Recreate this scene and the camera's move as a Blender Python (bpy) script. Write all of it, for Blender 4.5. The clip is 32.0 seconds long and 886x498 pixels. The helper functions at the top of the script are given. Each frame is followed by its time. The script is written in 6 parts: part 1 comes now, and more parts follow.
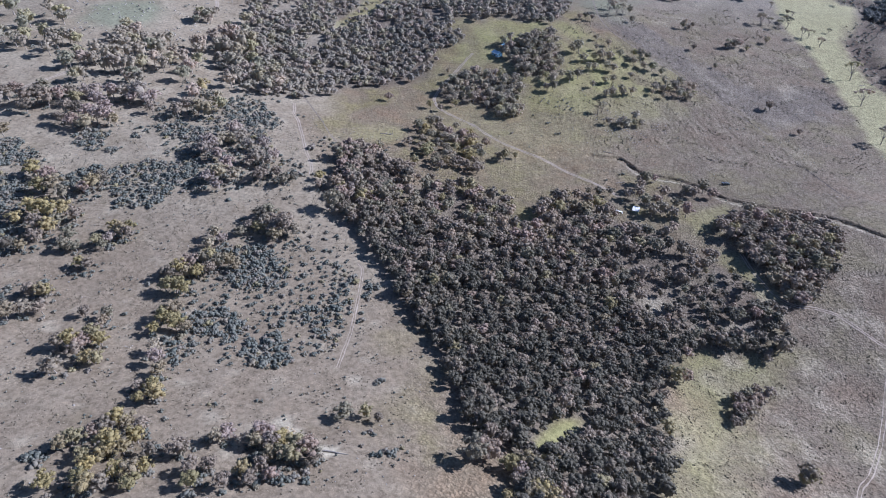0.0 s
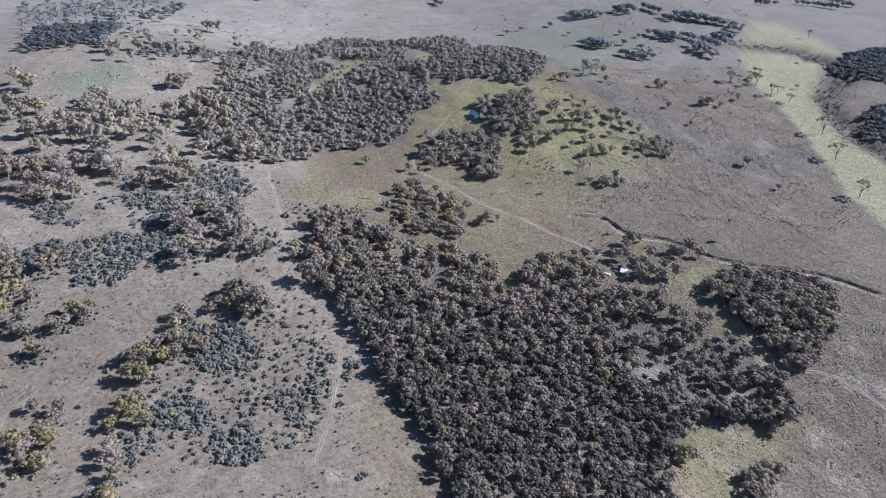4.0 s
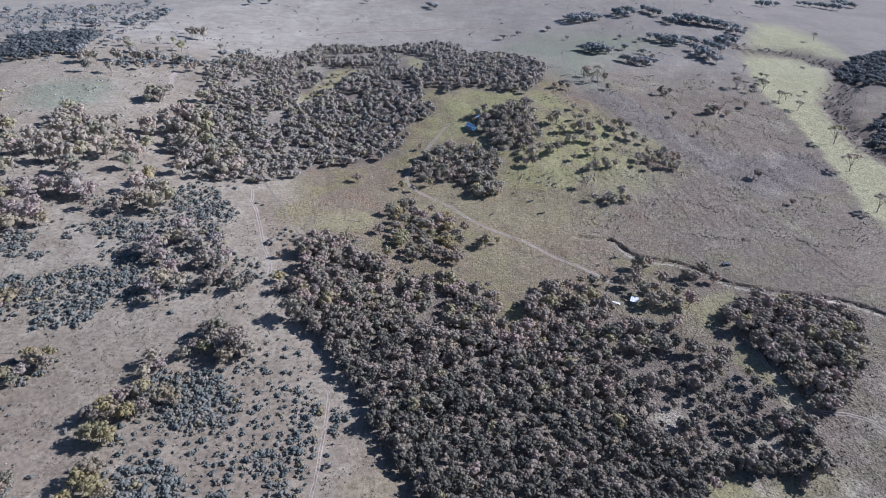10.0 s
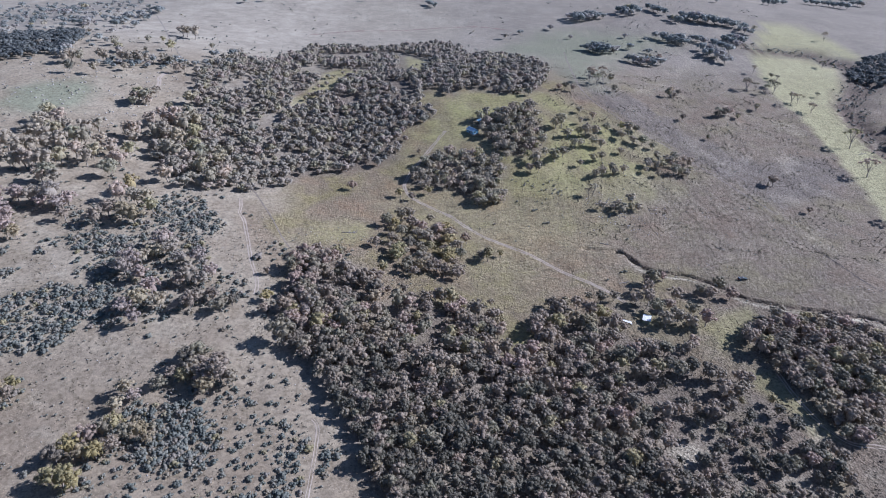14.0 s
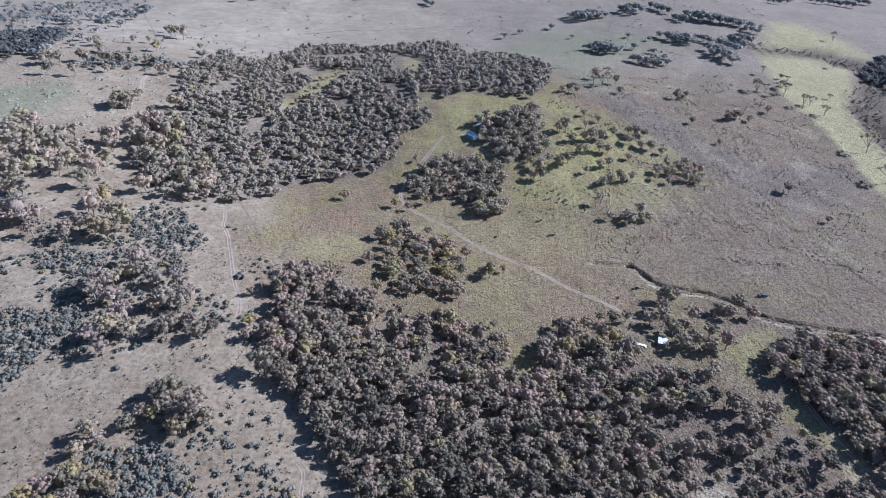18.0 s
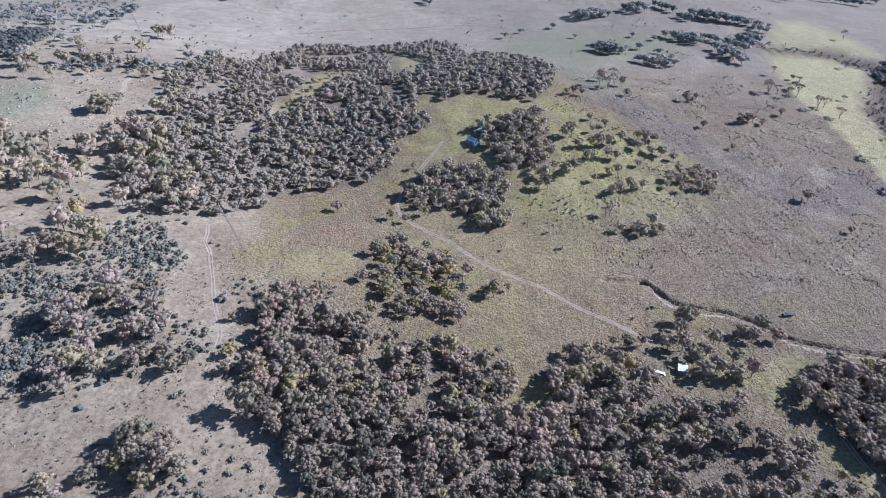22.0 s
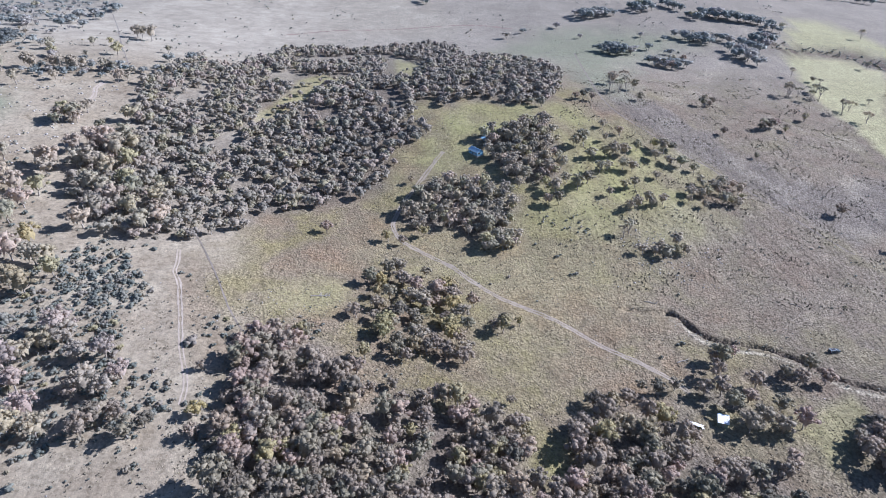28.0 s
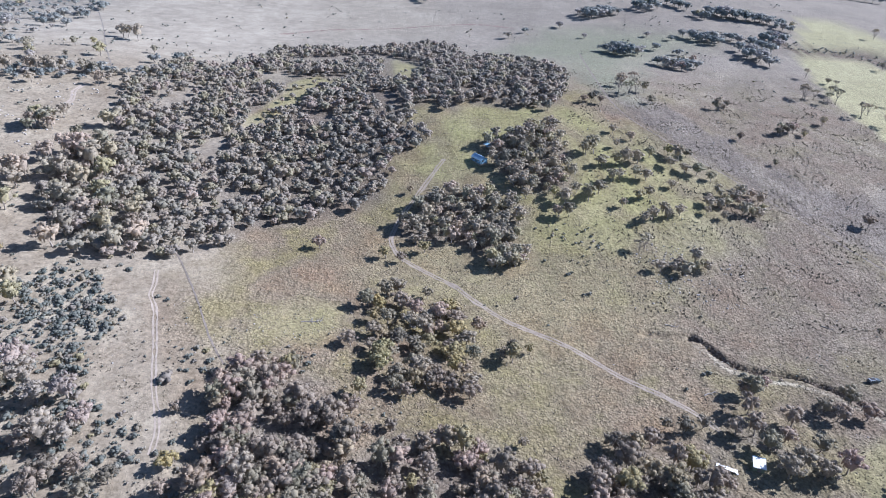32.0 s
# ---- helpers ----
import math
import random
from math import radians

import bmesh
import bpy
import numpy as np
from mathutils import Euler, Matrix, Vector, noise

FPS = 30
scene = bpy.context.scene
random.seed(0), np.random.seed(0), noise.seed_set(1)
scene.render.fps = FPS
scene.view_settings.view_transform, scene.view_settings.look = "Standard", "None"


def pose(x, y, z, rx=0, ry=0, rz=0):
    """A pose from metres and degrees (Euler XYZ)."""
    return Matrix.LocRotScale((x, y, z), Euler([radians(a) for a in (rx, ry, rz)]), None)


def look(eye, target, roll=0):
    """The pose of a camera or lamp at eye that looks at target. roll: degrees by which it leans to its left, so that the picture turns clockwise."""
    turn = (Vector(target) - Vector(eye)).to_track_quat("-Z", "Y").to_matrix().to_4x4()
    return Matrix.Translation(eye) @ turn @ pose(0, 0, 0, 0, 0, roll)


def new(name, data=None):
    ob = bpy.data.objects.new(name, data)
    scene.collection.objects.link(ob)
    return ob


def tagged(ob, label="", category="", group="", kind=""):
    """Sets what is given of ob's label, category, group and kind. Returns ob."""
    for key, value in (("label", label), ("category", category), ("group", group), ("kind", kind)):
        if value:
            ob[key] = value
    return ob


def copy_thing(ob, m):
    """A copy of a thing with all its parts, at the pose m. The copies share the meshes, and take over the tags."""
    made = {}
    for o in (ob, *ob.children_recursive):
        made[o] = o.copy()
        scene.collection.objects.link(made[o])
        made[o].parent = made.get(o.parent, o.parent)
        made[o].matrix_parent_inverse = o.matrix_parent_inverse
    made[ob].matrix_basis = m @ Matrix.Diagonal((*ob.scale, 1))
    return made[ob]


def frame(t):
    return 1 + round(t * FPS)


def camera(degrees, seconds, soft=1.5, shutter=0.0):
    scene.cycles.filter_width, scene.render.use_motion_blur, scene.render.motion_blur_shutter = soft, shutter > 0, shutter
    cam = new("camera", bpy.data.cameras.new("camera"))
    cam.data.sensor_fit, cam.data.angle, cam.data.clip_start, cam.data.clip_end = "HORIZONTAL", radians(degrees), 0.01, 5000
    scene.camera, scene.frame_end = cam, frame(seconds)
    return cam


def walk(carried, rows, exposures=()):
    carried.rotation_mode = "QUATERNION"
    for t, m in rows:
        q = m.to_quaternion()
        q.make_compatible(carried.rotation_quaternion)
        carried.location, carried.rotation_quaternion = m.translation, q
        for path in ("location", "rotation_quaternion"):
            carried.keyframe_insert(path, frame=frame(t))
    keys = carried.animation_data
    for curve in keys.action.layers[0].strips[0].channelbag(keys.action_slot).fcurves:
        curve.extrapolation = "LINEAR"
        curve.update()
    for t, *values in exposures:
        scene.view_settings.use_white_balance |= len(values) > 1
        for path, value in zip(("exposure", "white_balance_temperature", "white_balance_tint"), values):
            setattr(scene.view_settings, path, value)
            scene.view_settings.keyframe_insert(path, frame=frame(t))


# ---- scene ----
# ---------------------------------------------------------------- camera
cam = camera(71.08, 32.0, soft=1.0)

# seconds, x, y, z, degrees down, degrees turned to the right, lean
PATH = [
    (0, -0, 0, 120, 34.057, -2.842, 0.362),
    (0.5, -0.29, 1.77, 119.7, 34.032, -3.497, 0.519),
    (1, -0.6, 3.55, 119.46, 34.003, -3.641, 0.609),
    (1.5, -0.94, 5.34, 119.29, 33.978, -3.022, 0.576),
    (2, -1.32, 7.18, 119.18, 33.987, -1.36, 0.21),
    (2.5, -1.69, 9.1, 119.1, 33.938, -1.059, 0.168),
    (3, -2.05, 11.1, 119.04, 33.927, -0.889, 0.193),
    (3.5, -2.38, 13.18, 118.97, 32.077, -0.686, 0.138),
    (3.8, -2.55, 14.45, 118.94, 29.759, -0.605, 0.138),
    (4, -2.64, 15.3, 118.93, 29.158, -0.551, 0.138),
    (4.5, -2.83, 17.47, 118.93, 29.115, -0.489, 0.117),
    (6.5, -3.35, 26.3, 119.18, 29.087, -0.336, 0.048),
    (7, -3.41, 28.54, 119.28, 29.112, -0.242, 0.057),
    (8, -3.39, 33.08, 119.54, 29.125, -0.13, 0.009),
    (9, -3.29, 37.68, 119.74, 29.136, -0.095, -0.049),
    (10, -3.19, 42.33, 119.71, 29.162, -0.101, -0.081),
    (11, -3.12, 47.09, 119.35, 29.2, -0.117, -0.085),
    (12, -3.06, 52.04, 118.73, 29.24, -0.122, -0.073),
    (13, -3.08, 57.23, 117.91, 29.275, -0.107, -0.055),
    (14, -3.16, 62.65, 116.97, 29.3, -0.069, -0.039),
    (14.5, -3.21, 65.44, 116.48, 29.309, -0.044, -0.033),
    (16.5, -3.47, 76.66, 114.46, 29.332, 0.081, -0.028),
    (17, -3.54, 79.47, 113.96, 29.336, 0.113, -0.03),
    (18, -3.69, 85.11, 112.98, 29.347, 0.175, -0.036),
    (19, -3.84, 90.75, 111.97, 29.36, 0.232, -0.047),
    (20, -4.02, 96.39, 110.98, 29.374, 0.286, -0.06),
    (21, -4.23, 102.04, 110.03, 29.388, 0.338, -0.075),
    (22, -4.47, 107.72, 109.1, 29.398, 0.393, -0.092),
    (23, -4.74, 113.4, 108.15, 29.4, 0.452, -0.109),
    (24, -5.04, 119.1, 107.16, 29.396, 0.514, -0.124),
    (25, -5.36, 124.71, 106.14, 29.386, 0.578, -0.133),
    (25.5, -5.52, 127.5, 105.63, 29.38, 0.61, -0.136),
    (27.5, -6.15, 138.53, 103.62, 29.372, 0.719, -0.135),
    (28, -6.32, 141.3, 103.13, 29.378, 0.741, -0.135),
    (29, -6.69, 146.85, 102.21, 29.401, 0.782, -0.14),
    (30, -7.09, 152.45, 101.26, 29.435, 0.829, -0.148),
    (31, -7.52, 158.09, 100.26, 29.459, 0.899, -0.138),
    (32, -8, 163.71, 99.24, 29.437, 1.012, -0.042),
]

walk(cam, [(t, pose(x, y, z, 90 - down, 0, -turn) @ pose(0, 0, 0, 0, 0, lean))
           for t, x, y, z, down, turn, lean in PATH],
     exposures=[(0, 0.49, 5210, 20), (9, 0.48, 5230, 20), (14, 0.50, 5230, 20), (19, 0.58, 5270, 20), (25, 0.76, 5290, 19), (32, 0.86, 5310, 18)])

# ---------------------------------------------------------------- daylight
SUN_UP, SUN_ROUND = 30.5, 74.0          # degrees above the horizon, clockwise from +y
world = bpy.data.worlds.new("sky")
scene.world = world
world.use_nodes = True
sky = world.node_tree.nodes.new("ShaderNodeTexSky")
sky.sky_type = "NISHITA"
sky.sun_disc = False
sky.sun_elevation, sky.sun_rotation = radians(SUN_UP), radians(SUN_ROUND)
sky.altitude, sky.air_density, sky.dust_density, sky.ozone_density = 900, 1.0, 0.4, 2.0
background = world.node_tree.nodes["Background"]
background.inputs["Strength"].default_value = 0.062
world.node_tree.links.new(sky.outputs["Color"], background.inputs["Color"])

sun_way = Vector((math.sin(radians(SUN_ROUND)) * math.cos(radians(SUN_UP)),
                  math.cos(radians(SUN_ROUND)) * math.cos(radians(SUN_UP)), math.sin(radians(SUN_UP))))
sun = new("sun", bpy.data.lights.new("sun", "SUN"))
sun.data.energy, sun.data.angle, sun.data.color = 5.0, radians(0.53), (1.0, 0.945, 0.855)
sun.matrix_world = look(sun_way * 500, (0, 0, 0))

# low hills of the valley: how far each of a net of broad rises lifts the ground, from near to far rows
RISE_X = [-420, -300, -190, -90, 0, 90, 190, 300, 420]
RISE_Y = [60, 160, 250, 340, 430, 530, 650, 800, 980, 1180]
RISES = [
    [11, 7.4, 7.6, 14.9, 9.6, 3.3, -6.4, -5.5, -6.6],
    [7.6, 4.5, -4.8, -10.7, -6.3, -12.7, -22.6, -5, -6.2],
    [3.7, 5.4, -3.3, 10, -4.8, -2.2, 4.3, -3.2, -7.6],
    [2.1, 8, 4.7, 5.1, -4.4, -4.1, -6.3, -6.2, -9],
    [3.8, 7.5, 3.8, -11.1, -1.4, -2.1, -10.2, -5.4, -7.5],
    [13.2, 7.6, 10.6, 2.1, 11.5, 10.9, 2.5, -0.2, -6.1],
    [18.2, 7, 1.8, 1.2, 2.4, 2.3, 1.1, 0, -2.7],
    [8.9, 4, 0.4, -0.6, -0, 1, 2.8, 4.4, 3.5],
    [8.8, 12, 8.9, 4.7, 3, 3.8, 6.5, 8.4, 6],
    [3.9, 6.2, 7.1, 8.1, 8.6, 7.5, 5.6, 4.2, 2.5],
]

# outlines of woods, scrub and kinds of grass, in metres
AREA = {}
AREA['main_wood'] = [(-72, 307), (-59, 319), (-43, 308), (-33, 287), (-13, 293), (8, 294), (22, 285), (24, 269), (19, 255), (33, 264), (38, 289), (51,
    300), (66, 295), (74, 300), (93, 309), (107, 302), (107, 278), (100, 261), (113, 256), (128, 262), (135, 248), (141, 227), (138, 207), (126, 190),
    (116, 198), (101, 195), (82, 182), (71, 164), (72, 146), (70, 132), (65, 119), (57, 106), (12, 95), (14, 106), (22, 118), (19, 121), (11, 125),
    (2, 131), (-4, 154), (-10, 170), (-19, 185), (-30, 204), (-40, 225), (-52, 238), (-65, 256), (-69, 281)]
AREA['south_clump'] = [(102, 169), (112, 177), (120, 177), (116, 170), (107, 160), (97, 152), (96, 155), (105, 165)]
AREA['open_east'] = [(64, 258), (108, 278), (133, 267), (144, 226), (137, 203), (113, 201), (79, 208)]
AREA['glade_green'] = [(21, 127), (29, 140), (36, 144), (41, 144), (37, 136), (29, 126), (23, 123)]
AREA['glade_pale'] = [(75, 225), (85, 225), (95, 223), (93, 217), (80, 215)]
AREA['glade_shed'] = [(75, 290), (89, 299), (97, 296), (108, 282), (102, 273), (90, 275), (79, 279)]
AREA['glade_east'] = [(115, 289), (127, 300), (142, 307), (143, 298), (127, 282), (117, 275)]
AREA['glade_north'] = [(21, 272), (32, 283), (36, 279), (33, 269), (24, 265)]
AREA['shed_area'] = [(42, 298), (49, 307), (66, 310), (86, 312), (117, 321), (163, 323), (137, 287), (38, 284)]
AREA['bare_gap'] = [(-31, 311), (-21, 326), (-10, 315), (7, 315), (6, 305), (-5, 300), (-13, 291), (-26, 294), (-33, 303)]
AREA['gap_west'] = [(-81, 314), (-76, 327), (-71, 322), (-72, 301), (-76, 300)]
AREA['east_wood'] = [(128, 283), (142, 296), (164, 298), (183, 294), (195, 287), (187, 266), (173, 244), (157, 228), (145, 227), (141, 241), (138,
    256), (133, 269)]
AREA['mid_clump'] = [(-33, 358), (-23, 367), (-10, 364), (-1, 360), (9, 351), (10, 342), (6, 338), (7, 324), (5, 313), (-10, 311), (-20, 309), (-31,
    317), (-38, 330), (-32, 344)]
AREA['north_wood'] = [(-176, 484), (-187, 523), (-190, 563), (-178, 608), (-149, 600), (-143, 633), (-130, 692), (-105, 707), (-68, 711), (-39, 724),
    (-10, 741), (10, 733), (22, 674), (45, 674), (77, 647), (87, 602), (78, 555), (61, 524), (37, 525), (15, 539), (0, 523), (-13, 541), (-18, 512),
    (-8, 489), (-16, 481), (-27, 472), (-29, 449), (-30, 437), (-41, 426), (-58, 415), (-76, 406), (-88, 399), (-93, 383), (-103, 373), (-116, 369),
    (-126, 364), (-138, 365), (-149, 371), (-158, 382), (-173, 404), (-180, 423), (-177, 446), (-165, 447), (-165, 464)]
AREA['glade_north_wood'] = [(-102, 574), (-88, 598), (-74, 582), (-85, 545), (-97, 514), (-109, 493), (-119, 505), (-108, 524), (-101, 550)]
AREA['glade_far'] = [(-39, 667), (-18, 646), (-13, 586), (-33, 599)]
AREA['house_wood'] = [(22, 486), (34, 495), (48, 506), (62, 503), (66, 485), (61, 469), (66, 462), (63, 448), (51, 440), (37, 441), (27, 450), (23,
    467)]
AREA['track_wood'] = [(-26, 407), (-20, 421), (-10, 437), (1, 442), (15, 440), (28, 434), (35, 420), (31, 411), (25, 399), (10, 394), (-2, 401), (-15,
    400)]
AREA['track_row'] = [(10, 390), (24, 397), (36, 398), (33, 390), (16, 385)]
AREA['scrub_dots'] = [(-86, 240), (-71, 243), (-54, 234), (-49, 204), (-53, 181), (-54, 167), (-67, 185), (-64, 211)]
AREA['clump_east'] = [(123, 439), (136, 455), (154, 462), (163, 455), (165, 444), (149, 436), (139, 439)]
AREA['clump_rock'] = [(87, 391), (101, 402), (116, 400), (115, 391), (101, 386)]
AREA['far_west_wood'] = [(-347, 533), (-373, 596), (-353, 614), (-337, 641), (-314, 631), (-293, 554), (-313, 518), (-330, 505)]
AREA['far_east_wood'] = [(388, 669), (432, 715), (483, 742), (524, 735), (451, 623), (416, 637), (380, 642)]
AREA['far_east_wood_b'] = [(359, 551), (380, 567), (418, 571), (371, 497), (343, 504), (339, 515)]
AREA['far_hill'] = [(-686, 1048), (-631, 1108), (-350, 872), (-315, 766), (-304, 624), (-249, 589), (-222, 533), (-290, 576), (-299, 493), (-311,
    472)]
AREA['south_gold'] = [(9, 110), (19, 119), (33, 125), (31, 110), (28, 99), (10, 95)]
AREA['pasture_patch'] = [(-69, 340), (-62, 349), (-51, 354), (-40, 345), (-46, 332), (-61, 330)]
AREA['strip_east'] = [(124, 263), (132, 262), (138, 250), (144, 237), (145, 230), (134, 229), (129, 244), (121, 253)]
AREA['shrub_patch'] = [(40, 416), (53, 421), (70, 418), (69, 399), (53, 388), (39, 390)]
AREA['far_row'] = [(-261, 524), (-245, 557), (-213, 555), (-177, 588), (-169, 563), (-207, 538), (-232, 524), (-253, 516)]
AREA['rock_ground'] = [(112, 414), (141, 415), (139, 394), (117, 387), (107, 393)]
AREA['flat_green'] = [(317, 728), (385, 845), (424, 836), (428, 790), (426, 724), (372, 726)]
AREA['flat_strip'] = [(318, 738), (367, 716), (386, 686), (365, 634), (328, 577), (329, 549), (321, 504), (326, 470), (336, 438), (281, 355), (273,
    382), (274, 407), (281, 445), (284, 498), (288, 547), (283, 592), (295, 653)]
AREA['clearing'] = [(-30, 455), (-22, 482), (-6, 533), (25, 541), (72, 531), (88, 509), (104, 494), (138, 467), (137, 439), (111, 413), (76, 403),
    (41, 408), (22, 423), (31, 461), (19, 451), (-4, 451)]
AREA['pasture_mid'] = [(-37, 378), (-26, 431), (77, 405), (100, 396), (86, 370), (49, 335), (24, 298), (28, 278), (12, 277), (16, 316), (11, 343)]
AREA['oval_green'] = [(-276, 430), (-282, 460), (-269, 478), (-247, 495), (-232, 473), (-233, 445), (-251, 427)]
AREA['pale_west'] = [(-284, 425), (-289, 472), (-246, 507), (-208, 504), (-205, 529), (-191, 455), (-215, 433), (-234, 429), (-259, 417), (-277, 412)]
AREA['far_green'] = [(46, 703), (114, 806), (196, 786), (257, 752), (193, 701), (148, 654), (122, 561), (99, 567), (95, 671)]
AREA['south_green'] = [(79, 170), (95, 188), (123, 206), (136, 201), (123, 188), (110, 176), (95, 153), (81, 117), (62, 112), (73, 137)]
AREA['far_field'] = [(-330, 828), (-268, 883), (-118, 961), (-15, 946), (27, 813), (0, 784), (-142, 735), (-202, 620), (-242, 620)]
AREA['dark_paddock'] = [(92, 636), (107, 532), (155, 471), (206, 412), (257, 431), (302, 494), (207, 478), (159, 526), (132, 594)]
AREA['scrub_a'] = [(-206, 291), (-203, 294), (-189, 295), (-188, 285), (-187, 276), (-195, 275), (-201, 279)]
AREA['scrub_b'] = [(-181, 295), (-181, 301), (-169, 309), (-163, 302), (-174, 291)]
AREA['scrub_c'] = [(-184, 279), (-179, 283), (-175, 276), (-181, 273)]
AREA['scrub_d'] = [(-239, 274), (-229, 280), (-220, 270), (-212, 268), (-212, 261), (-215, 257), (-226, 252)]
AREA['scrub_e'] = [(-193, 253), (-190, 260), (-181, 265), (-176, 262), (-177, 257), (-184, 253), (-181, 240), (-188, 245)]
AREA['scrub_f'] = [(-178, 261), (-160, 273), (-146, 273), (-138, 260), (-140, 246), (-144, 236), (-152, 236), (-160, 234), (-170, 247)]
AREA['scrub_g'] = [(-224, 250), (-214, 250), (-204, 242), (-200, 233), (-198, 223), (-206, 221)]
AREA['scrub_h'] = [(-151, 345), (-141, 364), (-123, 350), (-116, 339), (-123, 328), (-134, 323), (-143, 327)]
AREA['scrub_i'] = [(-165, 299), (-161, 311), (-145, 311), (-135, 298), (-142, 293), (-148, 295), (-161, 298)]
AREA['scrub_j'] = [(-151, 285), (-144, 290), (-133, 270), (-125, 253), (-131, 250), (-141, 264)]
AREA['scrub_k'] = [(-131, 324), (-118, 343), (-105, 327), (-116, 317), (-105, 300), (-118, 303)]
AREA['scrub_l'] = [(-106, 213), (-93, 219), (-84, 219), (-74, 209), (-73, 198), (-81, 193), (-89, 191), (-100, 196), (-99, 207)]
AREA['scrub_m'] = [(-103, 174), (-95, 180), (-84, 175), (-81, 169), (-83, 161), (-91, 161), (-98, 162)]
AREA['scrub_n'] = [(-106, 158), (-98, 162), (-93, 150), (-95, 143), (-101, 148)]
AREA['scrub_o'] = [(-79, 159), (-77, 164), (-69, 168), (-63, 161), (-60, 152), (-67, 147), (-74, 150)]
AREA['scrub_p'] = [(-59, 105), (-51, 110), (-43, 106), (-40, 99), (-47, 96), (-56, 95), (-61, 100)]
AREA['scrub_q'] = [(-115, 99), (-110, 102), (-107, 96), (-111, 95)]
AREA['scrub_r'] = [(-151, 208), (-147, 226), (-142, 217), (-147, 209)]
AREA['scrub_s'] = [(-161, 187), (-148, 199), (-143, 193), (-155, 185)]
AREA['scrub_t'] = [(-178, 177), (-161, 184), (-152, 171), (-170, 165)]
AREA['scrub_u'] = [(-202, 214), (-192, 221), (-182, 201), (-188, 192)]
AREA['scrub_v'] = [(-68, 183), (-61, 187), (-51, 186), (-46, 176), (-47, 160), (-54, 158), (-55, 171), (-65, 175)]
AREA['scrub_w'] = [(-48, 211), (-36, 211), (-39, 189), (-43, 181), (-55, 180), (-54, 196)]
AREA['hill_scrub'] = [(-183, 331), (-164, 337), (-141, 335), (-112, 331), (-109, 312), (-113, 300), (-96, 293), (-82, 286), (-81, 274), (-93, 265),
    (-108, 259), (-122, 252), (-136, 247)]
AREA['hill_scrub_low'] = [(-241, 277), (-224, 276), (-192, 253), (-177, 261), (-169, 245), (-171, 223), (-170, 204), (-178, 198), (-188, 192)]
AREA['scrub_ridge'] = [(-116, 203), (-104, 221), (-76, 227), (-48, 211), (-36, 211), (-46, 173), (-54, 155), (-74, 147), (-94, 149), (-107, 174)]
AREA['glade_top'] = [(-47, 688), (-19, 663), (-15, 597), (-27, 580), (-40, 577)]
AREA['glade_band'] = [(-137, 654), (-81, 681), (-47, 688), (-45, 660), (-103, 634), (-130, 634)]
AREA['glade_band_low'] = [(-127, 600), (-96, 593), (-70, 602), (-62, 588), (-80, 569), (-116, 570)]
AREA['glade_mid'] = [(-49, 560), (-30, 555), (-27, 523), (-40, 523)]
AREA['glade_inner'] = [(-84, 521), (-68, 526), (-63, 506), (-77, 500)]
AREA['glade_west_a'] = [(-130, 467), (-119, 482), (-111, 469), (-121, 454)]
AREA['glade_west_b'] = [(-165, 513), (-155, 541), (-144, 527), (-154, 499)]

# middle lines of tracks, gullies and creeks
LINE = {}
LINE['track_west'] = [(-110.3, 361.6), (-107.9, 352.8), (-106.4, 345.4), (-103.4, 340.3), (-99.6, 331.1), (-95.4, 319.5), (-91.7, 309.1), (-89.5,
    302.6), (-86.2, 295.0), (-83.8, 289.6), (-82.1, 284.0), (-81.5, 278.2)]
LINE['track_west_b'] = [(-47.8, 218.1), (-45.6, 215.2), (-44.6, 206.1), (-44, 189.8), (-43.4, 175.9), (-43.9, 162), (-44, 153.6)]
LINE['track_house'] = [(-2, 469.8), (-8.3, 455.7), (-16.5, 436.5), (-22.7, 420.3), (-26.3, 406.9), (-26.2, 399.7), (-22.1, 390.6), (-12.5, 381.9),
    (-0.7, 374), (10, 362.9), (20.1, 354), (39.7, 342.9), (56.9, 328.1), (69.9, 319.1), (77.9, 312), (82.6, 305.1)]
LINE['track_east'] = [(135.3, 261.2), (136.6, 249.7), (140.6, 237.3), (147.8, 228.2), (157.7, 227.2), (166.6, 224.1), (175, 214.6), (181, 207.5),
    (187.6, 200.6)]
LINE['track_south'] = [(182.7, 207.6), (169, 182.2), (159, 165.1), (151.3, 153.6), (140.9, 140.7), (134.9, 135.4), (130.1, 129), (123.6, 119.8)]
LINE['track_nw'] = [(-208.2, 525.5), (-208.5, 514.7), (-204.3, 502.4), (-203.6, 489.8), (-205.6, 479.4)]
LINE['track_nw_b'] = [(-238.8, 366.2), (-244.8, 351.4), (-252.2, 335.1), (-258.8, 324.4)]
LINE['cattle_line'] = [(-109, 376.3), (-102.5, 366.3), (-93, 349.6), (-84.9, 334), (-80.5, 325.5), (-76.4, 319.1), (-73.3, 314.3)]
LINE['paddock_line'] = [(117.2, 701.2), (105.6, 583.9), (107.8, 533.4), (126.7, 502.3), (155.2, 471.1), (179.8, 442.1), (203.6, 407.5)]
LINE['gully'] = [(90, 351), (93.9, 347.7), (96.3, 342.1), (100.2, 337.5), (108.8, 333.7), (121.6, 331.5), (133, 324.9), (142.9, 315), (157.1, 309.8),
    (171.8, 307.3), (186.4, 304.8), (197.7, 302.4), (207, 296.2), (219, 285.7)]
LINE['rill_a'] = [(174.7, 465.7), (176.7, 461.7), (178.9, 456.9), (181.8, 451.3)]
